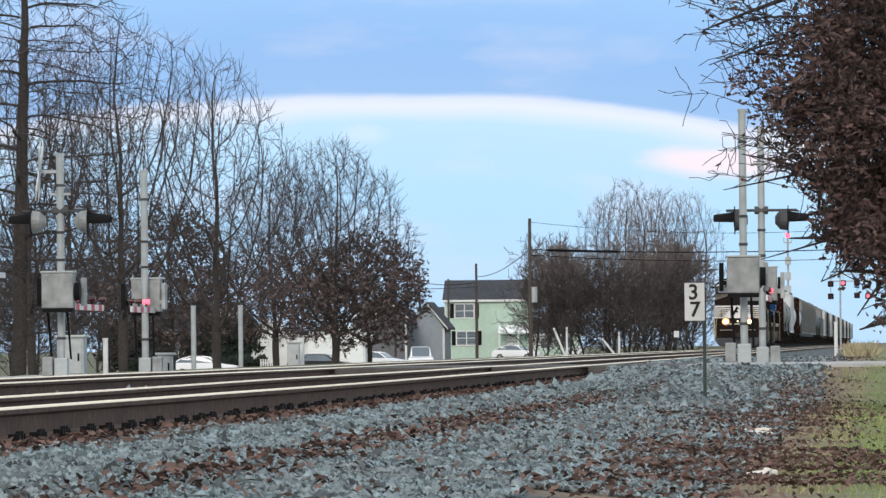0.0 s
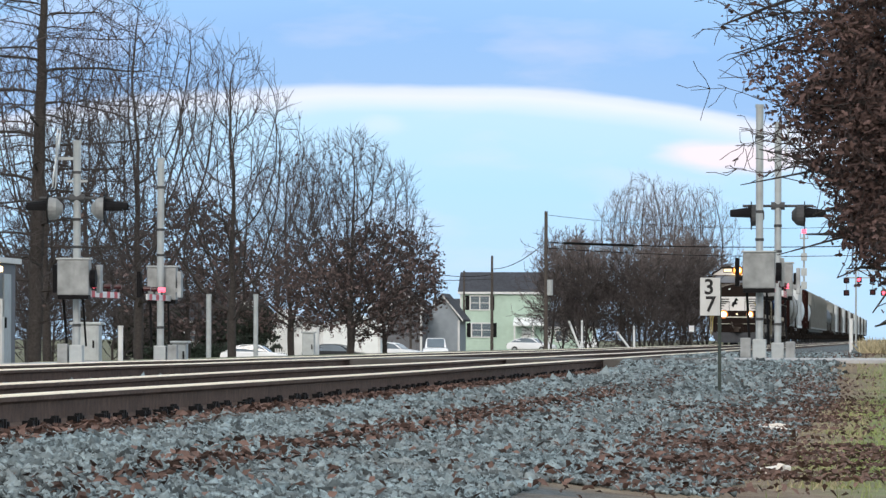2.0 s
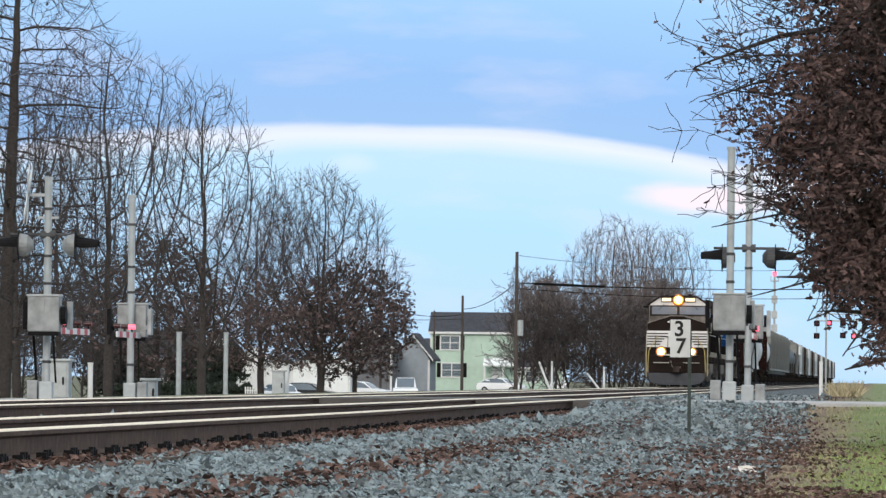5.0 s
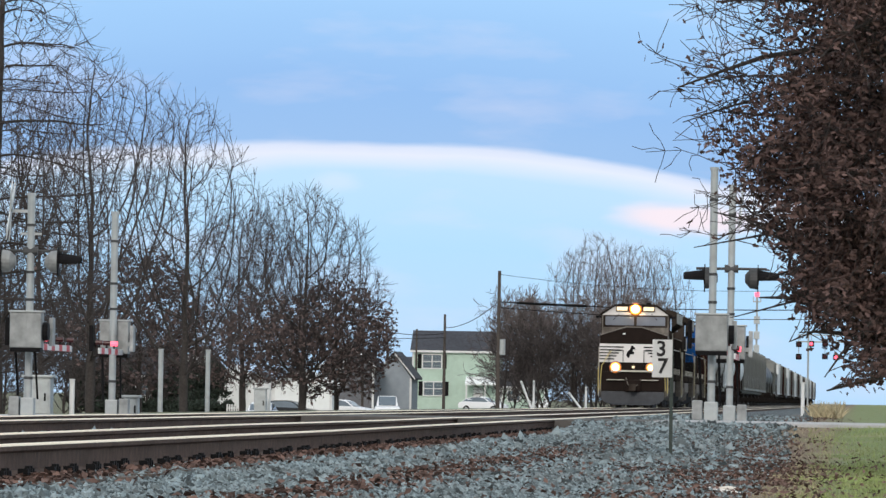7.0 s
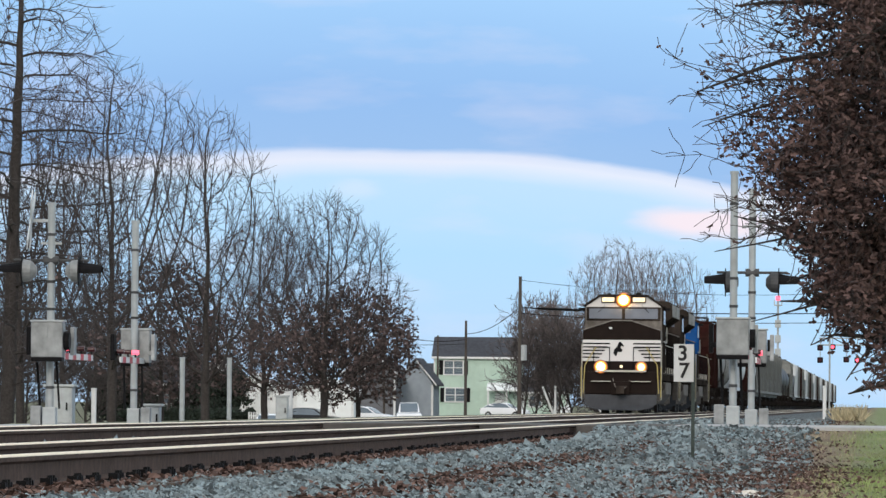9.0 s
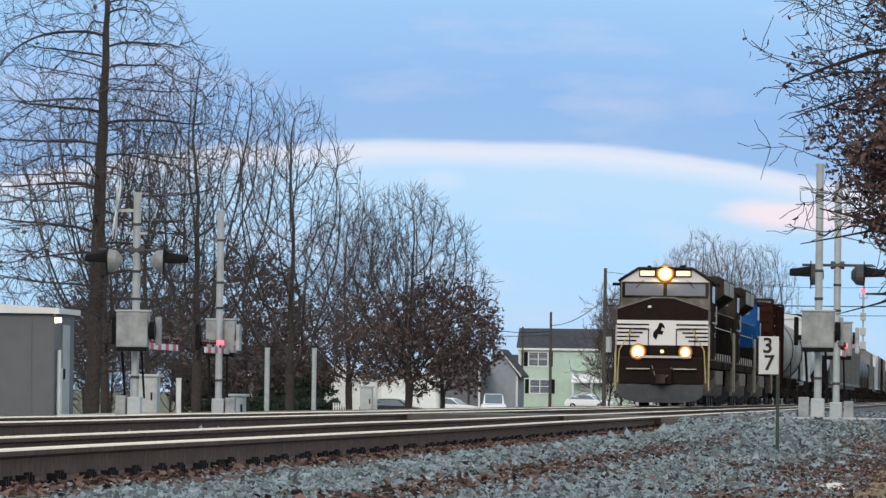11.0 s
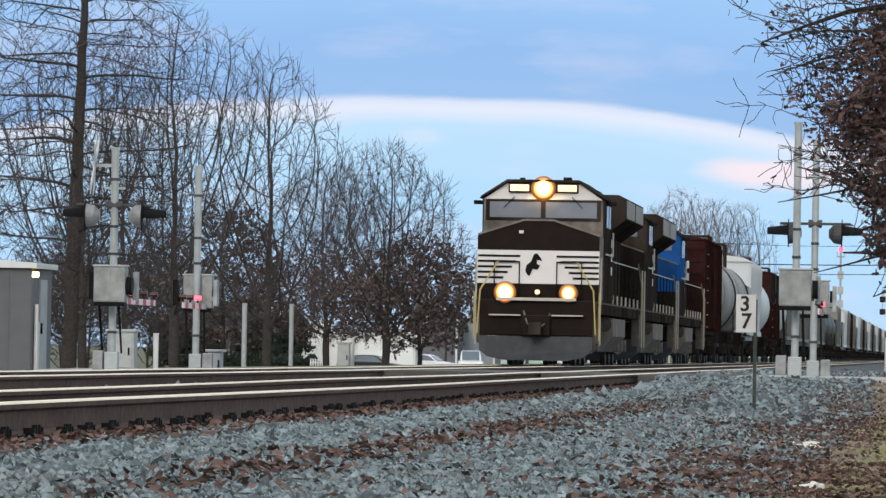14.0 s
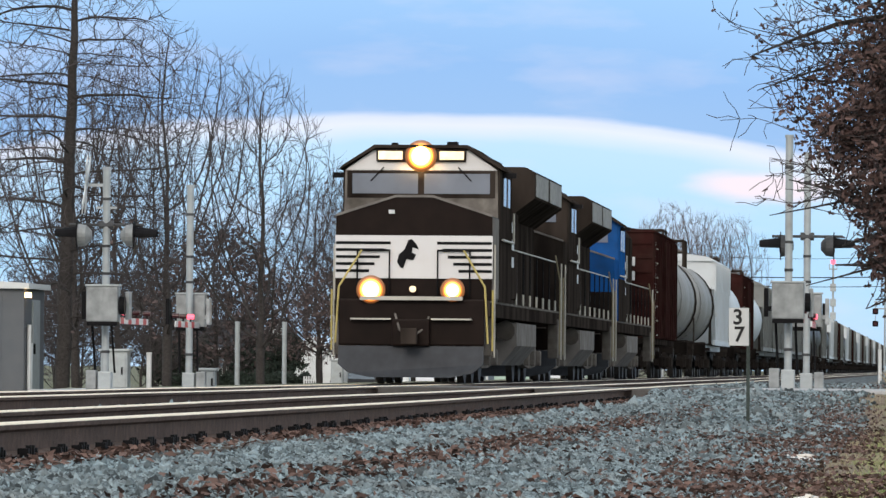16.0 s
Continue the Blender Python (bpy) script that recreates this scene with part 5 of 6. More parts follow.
def build_house(x, y, w, d, eave, ridge, wall, label, along_x=True, windows=(), shutters=False, porch=False, roofing=None):
    roofing = roofing or M_ROOF
    g = thing("house", x, y, ground_z(x, y) - 0.1, 0, label, "house")
    z0 = g.matrix_world.translation.z
    e, r = eave - z0, ridge - z0
    if along_x:
        bm = prism_x([(-d / 2, 0), (d / 2, 0), (d / 2, e), (0, r - 0.05), (-d / 2, e)], -w / 2, w / 2)
        part("wall", bm, wall, g)
        for s in (-1, 1):
            part("roof", prism_x([(s * (d / 2 + 0.35), e - 0.22), (0, r), (0, r + 0.16), (s * (d / 2 + 0.35), e - 0.06)], -w / 2 - 0.3, w / 2 + 0.3), roofing, g)
        part("fascia", boxes((0, -d / 2 - 0.36, e - 0.16, w + 0.6, 0.06, 0.22)), M_WHITE, g)
    else:
        part("wall", prism([(-w / 2, 0), (w / 2, 0), (w / 2, e), (0, r - 0.05), (-w / 2, e)], -d / 2, d / 2), wall, g)
        for s in (-1, 1):
            part("roof", prism([(s * (w / 2 + 0.35), e - 0.25), (0, r), (0, r + 0.16), (s * (w / 2 + 0.35), e - 0.09)], -d / 2 - 0.3, d / 2 + 0.3), roofing, g)
            part("bargeboard", prism([(s * (w / 2 + 0.36), e - 0.26), (0, r - 0.02), (0, r + 0.12), (s * (w / 2 + 0.36), e - 0.10)], -d / 2 - 0.36, -d / 2 - 0.3), M_WHITE, g)
    bm = bmesh.new()
    k = int(e / 0.3)
    for i in range(k):
        box(bm, 0, -d / 2 - 0.012, 0.25 + i * 0.3, w - 0.04, 0.03, 0.012)
    tagged(part("siding_course", bm, wall, g), kind="stuff")
    for wx, wz, ww, wh in windows:
        add_window(g, wx, -d / 2 - 0.03, wz - z0, ww, wh, shutters)
    for s in (-1, 1):
        part("corner_board", boxes((s * (w / 2 + 0.005), -d / 2 - 0.01, e / 2, 0.16, 0.08, e - 0.3)), M_WHITE, g)
    if porch:
        px = w / 2 - 1.5
        part("porch_roof", prism_x([(-d / 2 - 2.0, 2.75), (-d / 2, 3.5), (-d / 2, 3.65), (-d / 2 - 2.0, 2.92)], px - 1.9, px + 1.9), M_WHITESIDING, g, "pale porch roof")
        for q in (-1.75, 0.2, 1.75):
            part("porch_post", boxes((px + q, -d / 2 - 1.85, 1.4, 0.18, 0.18, 2.75)), M_WHITE, g)
        part("porch_floor", boxes((px, -d / 2 - 1.0, 0.2, 3.8, 2.0, 0.4)), M_WHITE, g)
        part("front_door", boxes((px - 0.6, -d / 2 - 0.03, 1.5, 1.0, 0.08, 2.1), bevel=0.02), M_WHITE, g)
    return g


build_house(-41.9, 653, 9.0, 7.5, 5.25, 7.15, M_SIDING, "two-storey green-grey house with dark shingles and a porch", True, ((-2.5, 4.05, 1.9, 1.35), (-2.3, 1.2, 2.0, 1.35)), True, True)
build_house(-39.3, 484, 3.9, 9, 2.6, 4.4, M_DARKSIDING, "dark grey gabled house with one white window", False, ((-0.6, 2.45, 0.75, 0.85),))
build_house(-36.2, 490, 2.6, 8, 1.9, 3.7, M_BLUESIDING, "narrow blue-grey house beside the dark one", False, ())
build_house(-48.2, 660, 3.2, 8, 2.4, 4.4, M_BLUESIDING, "low blue-grey house with a dark roof", True, ((0.4, 1.0, 1.0, 0.9),))
build_house(-37.6, 424, 3.9, 6, 1.2, 1.9, M_WHITESIDING, "white garage with a shallow pale roof", False, (), roofing=M_WHITESIDING)
build_house(-41.2, 430, 1.9, 6, 0.8, 1.7, M_WHITESIDING, "small white outbuilding with a gable", False, ())
build_house(-43.6, 436, 2.6, 6, 1.1, 2.2, M_WHITESIDING, "small white shed beside the outbuilding", False, (), roofing=M_WHITESIDING)
build_house(-46.5, 440, 2.6, 6, 2.0, 3.5, M_WHITESIDING, "white gabled cottage behind the trees", False, ((0, 1.2, 0.8, 0.9),))
build_house(-51.5, 445, 6, 7, 1.6, 3.4, M_WHITESIDING, "long white house behind the street trees", True, ((-1.2, 0.6, 0.9, 1.0), (1.0, 0.6, 0.9, 1.0)))
build_house(-34.2, 642, 4.4, 7, 1.6, 3.0, M_SIDING, "single-storey green-grey house behind the poles", True, ((-1.0, 0.6, 1.2, 1.0), (1.0, 0.6, 1.0, 1.0)))

# ---- bungalow and lineside cabinets ----


def build_bungalow():
    x, y = -18.8, 116.5
    g = thing("signal_bungalow", x, y, ground_z(x, y) - 0.05, 0, "grey steel signal hut with a white roof by the crossing", "hut")
    m = mat("grey_hut_paint", (0.10, 0.11, 0.125), 0.55, 0.1, 3, 0.08, dirt=(0.12, 0.11, 0.1), dscale=1.5, damt=0.3)
    z0 = g.matrix_world.translation.z
    t = 1.72 - z0
    part("wall", boxes((0, 0, t / 2, 3.7, 2.6, t), bevel=0.02), m, g)
    part("roof", prism([(-1.95, t), (1.95, t), (1.95, t + 0.10), (0, t + 0.22), (-1.95, t + 0.10)], -1.42, 1.42), M_WHITE, g, "white overhanging roof")
    for i in range(4):
        part("wall_seam", boxes((-1.3 + i * 0.9, -1.305, t / 2, 0.05, 0.02, t - 0.1)), m, g)
    part("door", boxes((1.86, 0.1, t * 0.48, 0.04, 0.9, t * 0.86), bevel=0.01), M_GALV, g, "pale steel door")
    part("wall_lamp", boxes((1.9, -1.2, t - 0.12, 0.12, 0.14, 0.1), bevel=0.02), mat("lit_wall_lamp", (1, 0.8, 0.5), 0.4, emit=(1.0, 0.62, 0.28), power=6.0), g, "lit warm lamp at the eave")
    part("lock", boxes((1.89, -0.25, t * 0.5, 0.04, 0.08, 0.2)), M_BLACK, g)
    part("conduit", rods(((1.9, -1.0, 0.0), (1.9, -1.0, t * 0.7), 0.04), ((1.9, -0.8, 0.0), (1.9, -0.8, t * 0.55), 0.04), seg=8), M_WHITE, g)


build_bungalow()


def build_cabinet(x, y, w, d, h, label):
    g = thing("relay_cabinet", x, y, ground_z(x, y) - 0.03, 0, label, "cabinet", "lineside cabinets")
    part("case", boxes((0, 0, h / 2, w, d, h), bevel=0.02), M_GALV, g)
    part("lid", boxes((0, 0, h + 0.02, w + 0.08, d + 0.08, 0.05), bevel=0.015), M_GALV, g)
    part("door", boxes((0, -d / 2 - 0.01, h * 0.5, w * 0.84, 0.02, h * 0.84), bevel=0.006), M_GALV, g)
    part("handle", boxes((w * 0.3, -d / 2 - 0.03, h * 0.5, 0.03, 0.03, 0.14)), M_BLACK, g)


build_cabinet(-15.0, 113.5, 0.5, 0.45, 0.72, "silver relay cabinet behind the gate mast")
build_cabinet(-13.1, 112.0, 0.26, 0.3, 0.42, "small pale cabinet beside the gate mast")


def build_post(name, x, y, top, r, material, label, category="post", group="", cap=True):
    z = ground_z(x, y) - 0.1
    g = thing(name, x, y, z, 0, label, category, group)
    part("shaft", rods(((0, 0, 0), (0, 0, top - z), r), seg=12), material, g)
    if cap:
        part("cap", rods(((0, 0, top - z), (0, 0, top - z + 0.03), r * 1.15), seg=12), material, g)
    return g


for x, y, top, r in ((-14.95, 118, 0.52, 0.05), (-16.85, 150, 1.35, 0.062), (-16.75, 160, 1.42, 0.06), (-17.1, 180, 0.60, 0.11), (-1.47, 170, 0.86, 0.05), (-17.9, 135, 0.2, 0.04)):
    build_post("marker_post", x, y, top, r, M_GALV if top > 1 else M_WHITE, "pale marker post beside the line", "post", "pale marker posts")
build_cabinet(-17.2, 179, 0.35, 0.3, 0.8, "white cabinet on the verge beside the line")



def build_stake(x, y, h, lean, label):
    g = thing("lineside_stake", x, y, ground_z(x, y) - 0.05, 0, label, "stake", "white stakes beside the far track")
    bm = bmesh.new()
    rod(bm, (0, 0, 0), (lean, 0, h), 0.045, 0.04, 8)
    part("stake", bm, M_WHITE, g)
    part("reflector", boxes((lean * 0.9, -0.05, h * 0.9, 0.07, 0.02, 0.10), bevel=0.004), M_GALV, g)


LEANING = "leaning white stake beside the far track"
build_stake(-13.0, 250, 1.25, -0.5, LEANING)
build_stake(-11.0, 252, 0.85, -0.66, LEANING)
build_stake(-11.05, 254, 1.1, 0.0, "upright white stake beside the far track")
build_stake(-13.6, 262, 1.3, 0.0, "upright white stake beside the far track")


def build_lineside_board():
    x, y = -11.3, 330
    g = thing("lineside_board", x, y, ground_z(x, y) - 0.05, 0, "small square white board on a post by the track", "sign")
    part("post", rods(((0, 0, 0), (0, 0, 1.1), 0.03), seg=8), M_WOOD, g)
    part("board", boxes((0, -0.04, 1.12, 0.27, 0.02, 0.32), bevel=0.004), M_WHITE, g)


build_lineside_board()

# ---- poles and cables ----


def build_pole(x, y, top, r, label, lean=0.0, arm=0.0, box_z=0.0):
    z = ground_z(x, y) - 0.2
    g = thing("utility_pole", x, y, z, 0, label, "utility pole", "wooden utility poles")
    bm = bmesh.new()
    rod(bm, (0, 0, 0), (lean, 0, top - z), r, r * 0.7, 12)
    part("shaft", bm, M_WOOD, g)
    if arm:
        part("crossarm", boxes((lean, -0.1, top - z - 0.6, arm, 0.12, 0.14), bevel=0.01), M_WOOD, g)
        for q in (-0.45, -0.15, 0.15, 0.45):
            part("insulator", rods(((lean + q * arm, -0.1, top - z - 0.53), (lean + q * arm, -0.1, top - z - 0.36), 0.04), seg=8), M_GALV, g)
    if box_z:
        part("transformer", rods(((0.28, 0, box_z - z), (0.28, 0, box_z - z + 1.1), 0.22), seg=14), M_GALV, g)
    return g


WOODEN = "weathered wooden utility pole standing by the street"
build_pole(-25.4, 440, 9.35, 0.16, WOODEN, 0.0, 0.0, 3.4)
build_pole(-37.2, 560, 7.8, 0.15, WOODEN)
build_pole(-42.0, 560, 6.9, 0.15, "leaning wooden utility pole with a crossarm", -0.5, 1.6)
build_pole(-38.7, 500, 6.4, 0.13, WOODEN, -0.1, 1.2)
build_pole(-37.4, 470, 5.2, 0.10, WOODEN)
build_pole(-40.8, 575, 6.6, 0.12, WOODEN)
build_pole(4.5, 440, 9.3, 0.16, WOODEN, 0.0, 2.0)
build_pole(3.4, 330, 8.6, 0.16, WOODEN, 0.0, 1.6)
build_pole(-47.5, 470, 6.6, 0.13, WOODEN)


def build_cable(a, b, sag, r, label, thick=None):
    pts = []
    for i in range(25):
        f = i / 24
        p = Vector(a).lerp(Vector(b), f)
        p.z -= 4 * sag * f * (1 - f)
        pts.append(p)
    v, f = [], []
    tube(v, f, pts, [r] * 25, 5)
    ob = tagged(raw("overhead_cable", v, f, M_BLACK), label, "cable", "overhead cables")
    if thick:
        v, f = [], []
        tube(v, f, pts[thick[0]:thick[1]], [r * 2.6] * (thick[1] - thick[0]), 6)
        raw("splice_case", v, f, M_BLACK, ob)


CABLE = "sagging black overhead cable between the utility poles"
build_cable((-25.4, 440, 7.15), (4.5, 440, 7.2), 0.35, 0.035, CABLE, (1, 6))
build_cable((-25.4, 440, 6.75), (4.5, 440, 6.6), 0.5, 0.025, CABLE)
build_cable((-25.4, 440, 9.1), (4.5, 440, 9.0), 0.9, 0.016, CABLE)
build_cable((-37.2, 560, 6.6), (-25.4, 440, 7.2), 0.5, 0.03, CABLE)
build_cable((-37.2, 560, 6.1), (-42.0, 560, 6.1), 0.2, 0.03, CABLE)
build_cable((-37.2, 560, 5.7), (-47.5, 470, 5.5), 0.4, 0.03, CABLE)

# ---- far signals and mast by the line ----


def build_signal_bridge():
    g = thing("signal_gantry", 2.95, 452, ground_z(2.95, 452) - 0.6, 0, "far cantilever signal with lit red lamps over the line", "railway signal")
    part("column", rods(((0, 0, 0), (0, 0, 6.0), 0.16)), M_GALV, g)
    part("boom", boxes((-3.6, 0, 5.45, 7.4, 0.2, 0.10), (-3.6, 0, 5.95, 7.4, 0.2, 0.08), bevel=0.01), M_GALV, g)
    for x, z, on in ((-7.2, 5.25, 0), (-6.3, 5.3, 1), (-7.2, 4.35, 0), (-4.5, 4.35, 1), (-5.3, 4.4, 0), (-5.3, 5.3, 0)):
        head = part("signal_head", boxes((x, -0.15, z, 0.42, 0.25, 0.42), bevel=0.06), M_BLACK, g)
        part("hanger", rods(((x, 0, z), (x, 0, 5.9), 0.03), seg=6), M_GALV, g)
        bm = bmesh.new()
        rod(bm, (x, -0.26, z), (x, -0.3, z), 0.13, 0.13, 14)
        part("lens", bm, M_RED_ON if on else M_RED_OFF, head)


build_signal_bridge()


def build_radio_mast():
    g = thing("radio_mast", -12.0, 740, ground_z(-12.0, 740) - 0.1, 0, "slim silver radio mast with a lit lamp on top", "mast")
    part("shaft", rods(((0, 0, 0), (0, 0, 13.2), 0.13), seg=10), M_GALV, g)
    part("platform", boxes((0, 0, 12.6, 1.0, 0.5, 0.15), (-0.45, 0, 12.9, 0.1, 0.1, 0.6), (0.45, 0, 12.9, 0.1, 0.1, 0.6), bevel=0.02), M_GALV, g)
    part("top_lamp", rods(((0, 0, 13.2), (0, 0, 13.7), 0.28), seg=12), M_RED_ON, g, "lit red lamp")
    for bz in (7.0, 8.6, 10.4):
        part("side_box", boxes((0, -0.1, bz, 0.7, 0.4, 0.9), bevel=0.03), M_GALV, g)


build_radio_mast()
build_post("thin_pole", -2.6, 330, 6.4, 0.05, M_GALV, "thin grey pole far beside the line", "pole")

# ---- vehicles ----
M_TYRE = mat("tyre_rubber", (0.02, 0.02, 0.021), 0.85, 0, 8, 0.2)
M_CARWHITE = mat("white_car_paint", (0.72, 0.74, 0.77), 0.25, 0, 1, 0.03)
M_CARDARK = mat("dark_car_paint", (0.02, 0.022, 0.026), 0.25, 0, 1, 0.1)


def build_car(x, y, rz, material, label, kind="sedan"):
    """Nose towards -y of its own space."""
    g = thing("car", x, y, ground_z(x, y), rz, label, "car", "" if kind == "moving" else "parked vehicles")
    if kind in ("sedan", "moving"):
        body = [(-2.3, 0.35), (2.3, 0.35), (2.3, 0.85), (2.15, 0.98), (1.5, 1.02), (-0.9, 0.98), (-2.1, 0.80), (-2.3, 0.65)]
        cabin = [(-1.0, 0.96), (2.0, 1.0), (1.55, 1.30), (0.9, 1.46), (0.1, 1.47), (-0.4, 1.38)]
    elif kind == "van":
        body = [(-2.5, 0.4), (2.5, 0.4), (2.5, 1.1), (-1.3, 1.1), (-2.4, 1.0), (-2.5, 0.8)]
        cabin = [(-1.35, 1.08), (2.48, 1.08), (2.4, 1.85), (-0.6, 1.9)]
    else:
        body = [(-2.9, 0.45), (2.9, 0.45), (2.9, 1.05), (-1.5, 1.05), (-2.8, 0.95), (-2.9, 0.8)]
        cabin = [(-1.5, 1.04), (0.8, 1.04), (0.7, 1.75), (-0.7, 1.78)]
    bm = prism_x(body, -0.9, 0.9)
    bmesh.ops.bevel(bm, geom=list(bm.edges), offset=0.07, segments=2, affect="EDGES")
    part("body", bm, material, g)
    bm = prism_x(cabin, -0.78, 0.78)
    for v in bm.verts:
        if v.co.z > 1.2:
            v.co.x *= 0.84
    bmesh.ops.bevel(bm, geom=list(bm.edges), offset=0.05, segments=2, affect="EDGES")
    part("cabin", bm, material, g)
    ca = [(p[0] * 0.93 + 0.03, p[1] * 0.90 + 0.10) for p in cabin]
    for s in (-1, 1):
        bm = prism_x(ca, s * 0.70, s * 0.80)
        for v in bm.verts:
            if v.co.z > 1.2:
                v.co.x *= 0.86
        part("side_window", bm, M_GLASS, g)
    a, b = cabin[0], cabin[-1]
    mid = ((a[0] + b[0]) / 2, (a[1] + b[1]) / 2)
    ang = math.degrees(math.atan2(b[1] - a[1], b[0] - a[0]))
    bm = bmesh.new()
    box(bm, 0, mid[0] - 0.02, mid[1] + 0.01, 1.25, math.hypot(b[0] - a[0], b[1] - a[1]) * 0.85, 0.03, 0, (ang, 0, 0))
    part("windshield", bm, M_GLASS, g)
    for wx in (-0.84, 0.84):
        for wy in (-1.45, 1.4):
            w = part("wheel", rods(((wx - 0.1, wy, 0.32), (wx + 0.1, wy, 0.32), 0.32), seg=16), M_TYRE, g)
            part("rim", rods(((wx - 0.11, wy, 0.32), (wx + 0.11, wy, 0.32), 0.18), seg=12), M_GALV, w)
    for s in (-1, 1):
        part("headlight", boxes((s * 0.66, body[0][0] + 0.02, 0.68, 0.34, 0.08, 0.14), bevel=0.02), M_GALV, g)
        part("tail_light", boxes((s * 0.7, body[1][0] - 0.02, 0.82, 0.26, 0.08, 0.14), bevel=0.02), M_RED_OFF, g)
    return g


CAR = build_car(-45, 405, 90, M_CARWHITE, "white sedan turning on the street", "moving")
build_car(-34.0, 450, 5, M_CARWHITE, "white pickup truck parked facing the line", "pickup")
build_car(-37.8, 414, 80, M_CARDARK, "black car parked under the trees", "sedan")
build_car(-32.7, 640, 8, M_CARWHITE, "white van parked by the poles", "van")
build_car(-36.0, 600, 70, M_CARWHITE, "white sedan parked before the house", "sedan")
build_car(-37.3, 452, 75, M_CARWHITE, "pale sedan parked by the grey house", "sedan")

# ---- fences ----


def build_fence(x, y, w, label):
    g = thing("picket_fence", x, y, ground_z(x, y) - 0.05, 0, label, "fence")
    n = int(w / 0.16)
    for i in range(n):
        part("picket", boxes((-w / 2 + i * 0.16, 0, 0.6, 0.09, 0.03, 1.2)), M_WHITE, g)
    part("fence_rail", boxes((0, 0.03, 0.4, w, 0.05, 0.08), (0, 0.03, 0.95, w, 0.05, 0.08)), M_WHITE, g)


build_fence(-37.2, 418, 1.6, "short white picket fence before the garage")
build_fence(-41.6, 415, 1.0, "white picket fence beside the outbuilding")

# ---- litter ----


def build_litter(x, y, w, l, rz, label):
    z = ground_z(x, y)
    bm = bmesh.new()
    box(bm, 0, 0, 0.035, w, l, 0.04, 0.014, (4, 4, 0))
    box(bm, w * 0.2, l * 0.2, 0.055, w * 0.5, l * 0.5, 0.03, 0.01, (-6, 8, 20))
    ob = part("litter", bm, M_LITTER)
    ob.matrix_world = pose(x, y, z, 0, 0, rz)
    tagged(ob, label, "litter", "white litter on the bank")


M_LITTER = mat("white_plastic", (0.66, 0.62, 0.57), 0.6, 0, 12, 0.1)
build_litter(-1.17, 55, 0.2, 0.5, 20, "crumpled white plastic lying on the dry leaves")
build_litter(-0.80, 38.5, 0.09, 0.25, -30, "torn white plastic piece on the dry leaves")

# ---- ties ----


def build_ties():
    bm = bmesh.new()
    box(bm, 0, 0, -0.28, 2.6, 0.23, 0.18, 0.008)
    tie_mesh = None
    plate_mesh = None
    for tr, cx, y1 in ((TRACK_NEAR, TRACKS[0], 98.5), (TRACK_FAR, TRACKS[1], 98.5)):
        y = 24.0
        i = 0
        while y < y1:
            if tie_mesh is None:
                ob = part("tie", bm, M_TIE, tr)
                tie_mesh = ob.data
            else:
                ob = new("tie", tie_mesh)
                ob.parent = tr
            ob.matrix_basis = pose(cx + random.uniform(-0.04, 0.04), y, random.uniform(-0.008, 0.004), 0, 0, random.uniform(-1, 1))
            if i % 2 == 0:
                if plate_mesh is None:
                    b2 = boxes((0.755, 0, -0.182, 0.32, 0.18, 0.018), (0.85, -0.14, -0.18, 0.06, 0.04, 0.09), (0.85, 0.14, -0.18, 0.06, 0.04, 0.09), (0.865, -0.06, -0.15, 0.028, 0.028, 0.06), (0.865, 0.06, -0.15, 0.028, 0.028, 0.06))
                    p = part("tie_plate", b2, M_BLACK, ob)
                    plate_mesh = p.data
                else:
                    p = new("tie_plate", plate_mesh)
                    p.parent = ob
            y += 0.5
            i += 1


build_ties()

# ---- loose stones, leaves and grass ----


def scatter(name, n_tpl, verts, faces, pts, scale, rot, material, label, category, squash=None):
    """One mesh of many small copies of a template: pts (k, 3), scale (k,), rot (k, 3, 3)."""
    k = len(pts)
    tv = np.array(verts)
    v = np.einsum("kij,kvj->kvi", rot, (tv[None] if tv.ndim == 2 else tv) * scale[:, None, None]) + pts[:, None, :]
    nv = v.shape[1]
    fs = np.array(faces)
    loops = (fs[None] + (np.arange(k) * nv)[:, None, None]).reshape(-1)
    me = bpy.data.meshes.new(name)
    me.vertices.add(k * nv)
    me.vertices.foreach_set("co", v.reshape(-1).astype(np.float32))
    me.loops.add(len(loops))
    me.loops.foreach_set("vertex_index", loops.astype(np.int32))
    nf, w = k * len(fs), fs.shape[1]
    me.polygons.add(nf)
    me.polygons.foreach_set("loop_start", (np.arange(nf) * w).astype(np.int32))
    me.polygons.foreach_set("loop_total", np.full(nf, w, dtype=np.int32))
    me.update(calc_edges=True)
    me.validate()
    me.materials.append(material)
    return tagged(new(name, me), label, category, kind="stuff")


def turns(rng, k, tilt=math.pi):
    a, b, c = rng.uniform(-tilt, tilt, k), rng.uniform(-tilt, tilt, k), rng.uniform(-math.pi, math.pi, k)
    ca, sa, cb, sb, cc, sc = np.cos(a), np.sin(a), np.cos(b), np.sin(b), np.cos(c), np.sin(c)
    z, o = np.zeros(k), np.ones(k)
    rx = np.stack([o, z, z, z, ca, -sa, z, sa, ca], 1).reshape(k, 3, 3)
    ry = np.stack([cb, z, sb, z, o, z, -sb, z, cb], 1).reshape(k, 3, 3)
    rz = np.stack([cc, -sc, z, sc, cc, z, z, z, o], 1).reshape(k, 3, 3)
    return rz @ ry @ rx


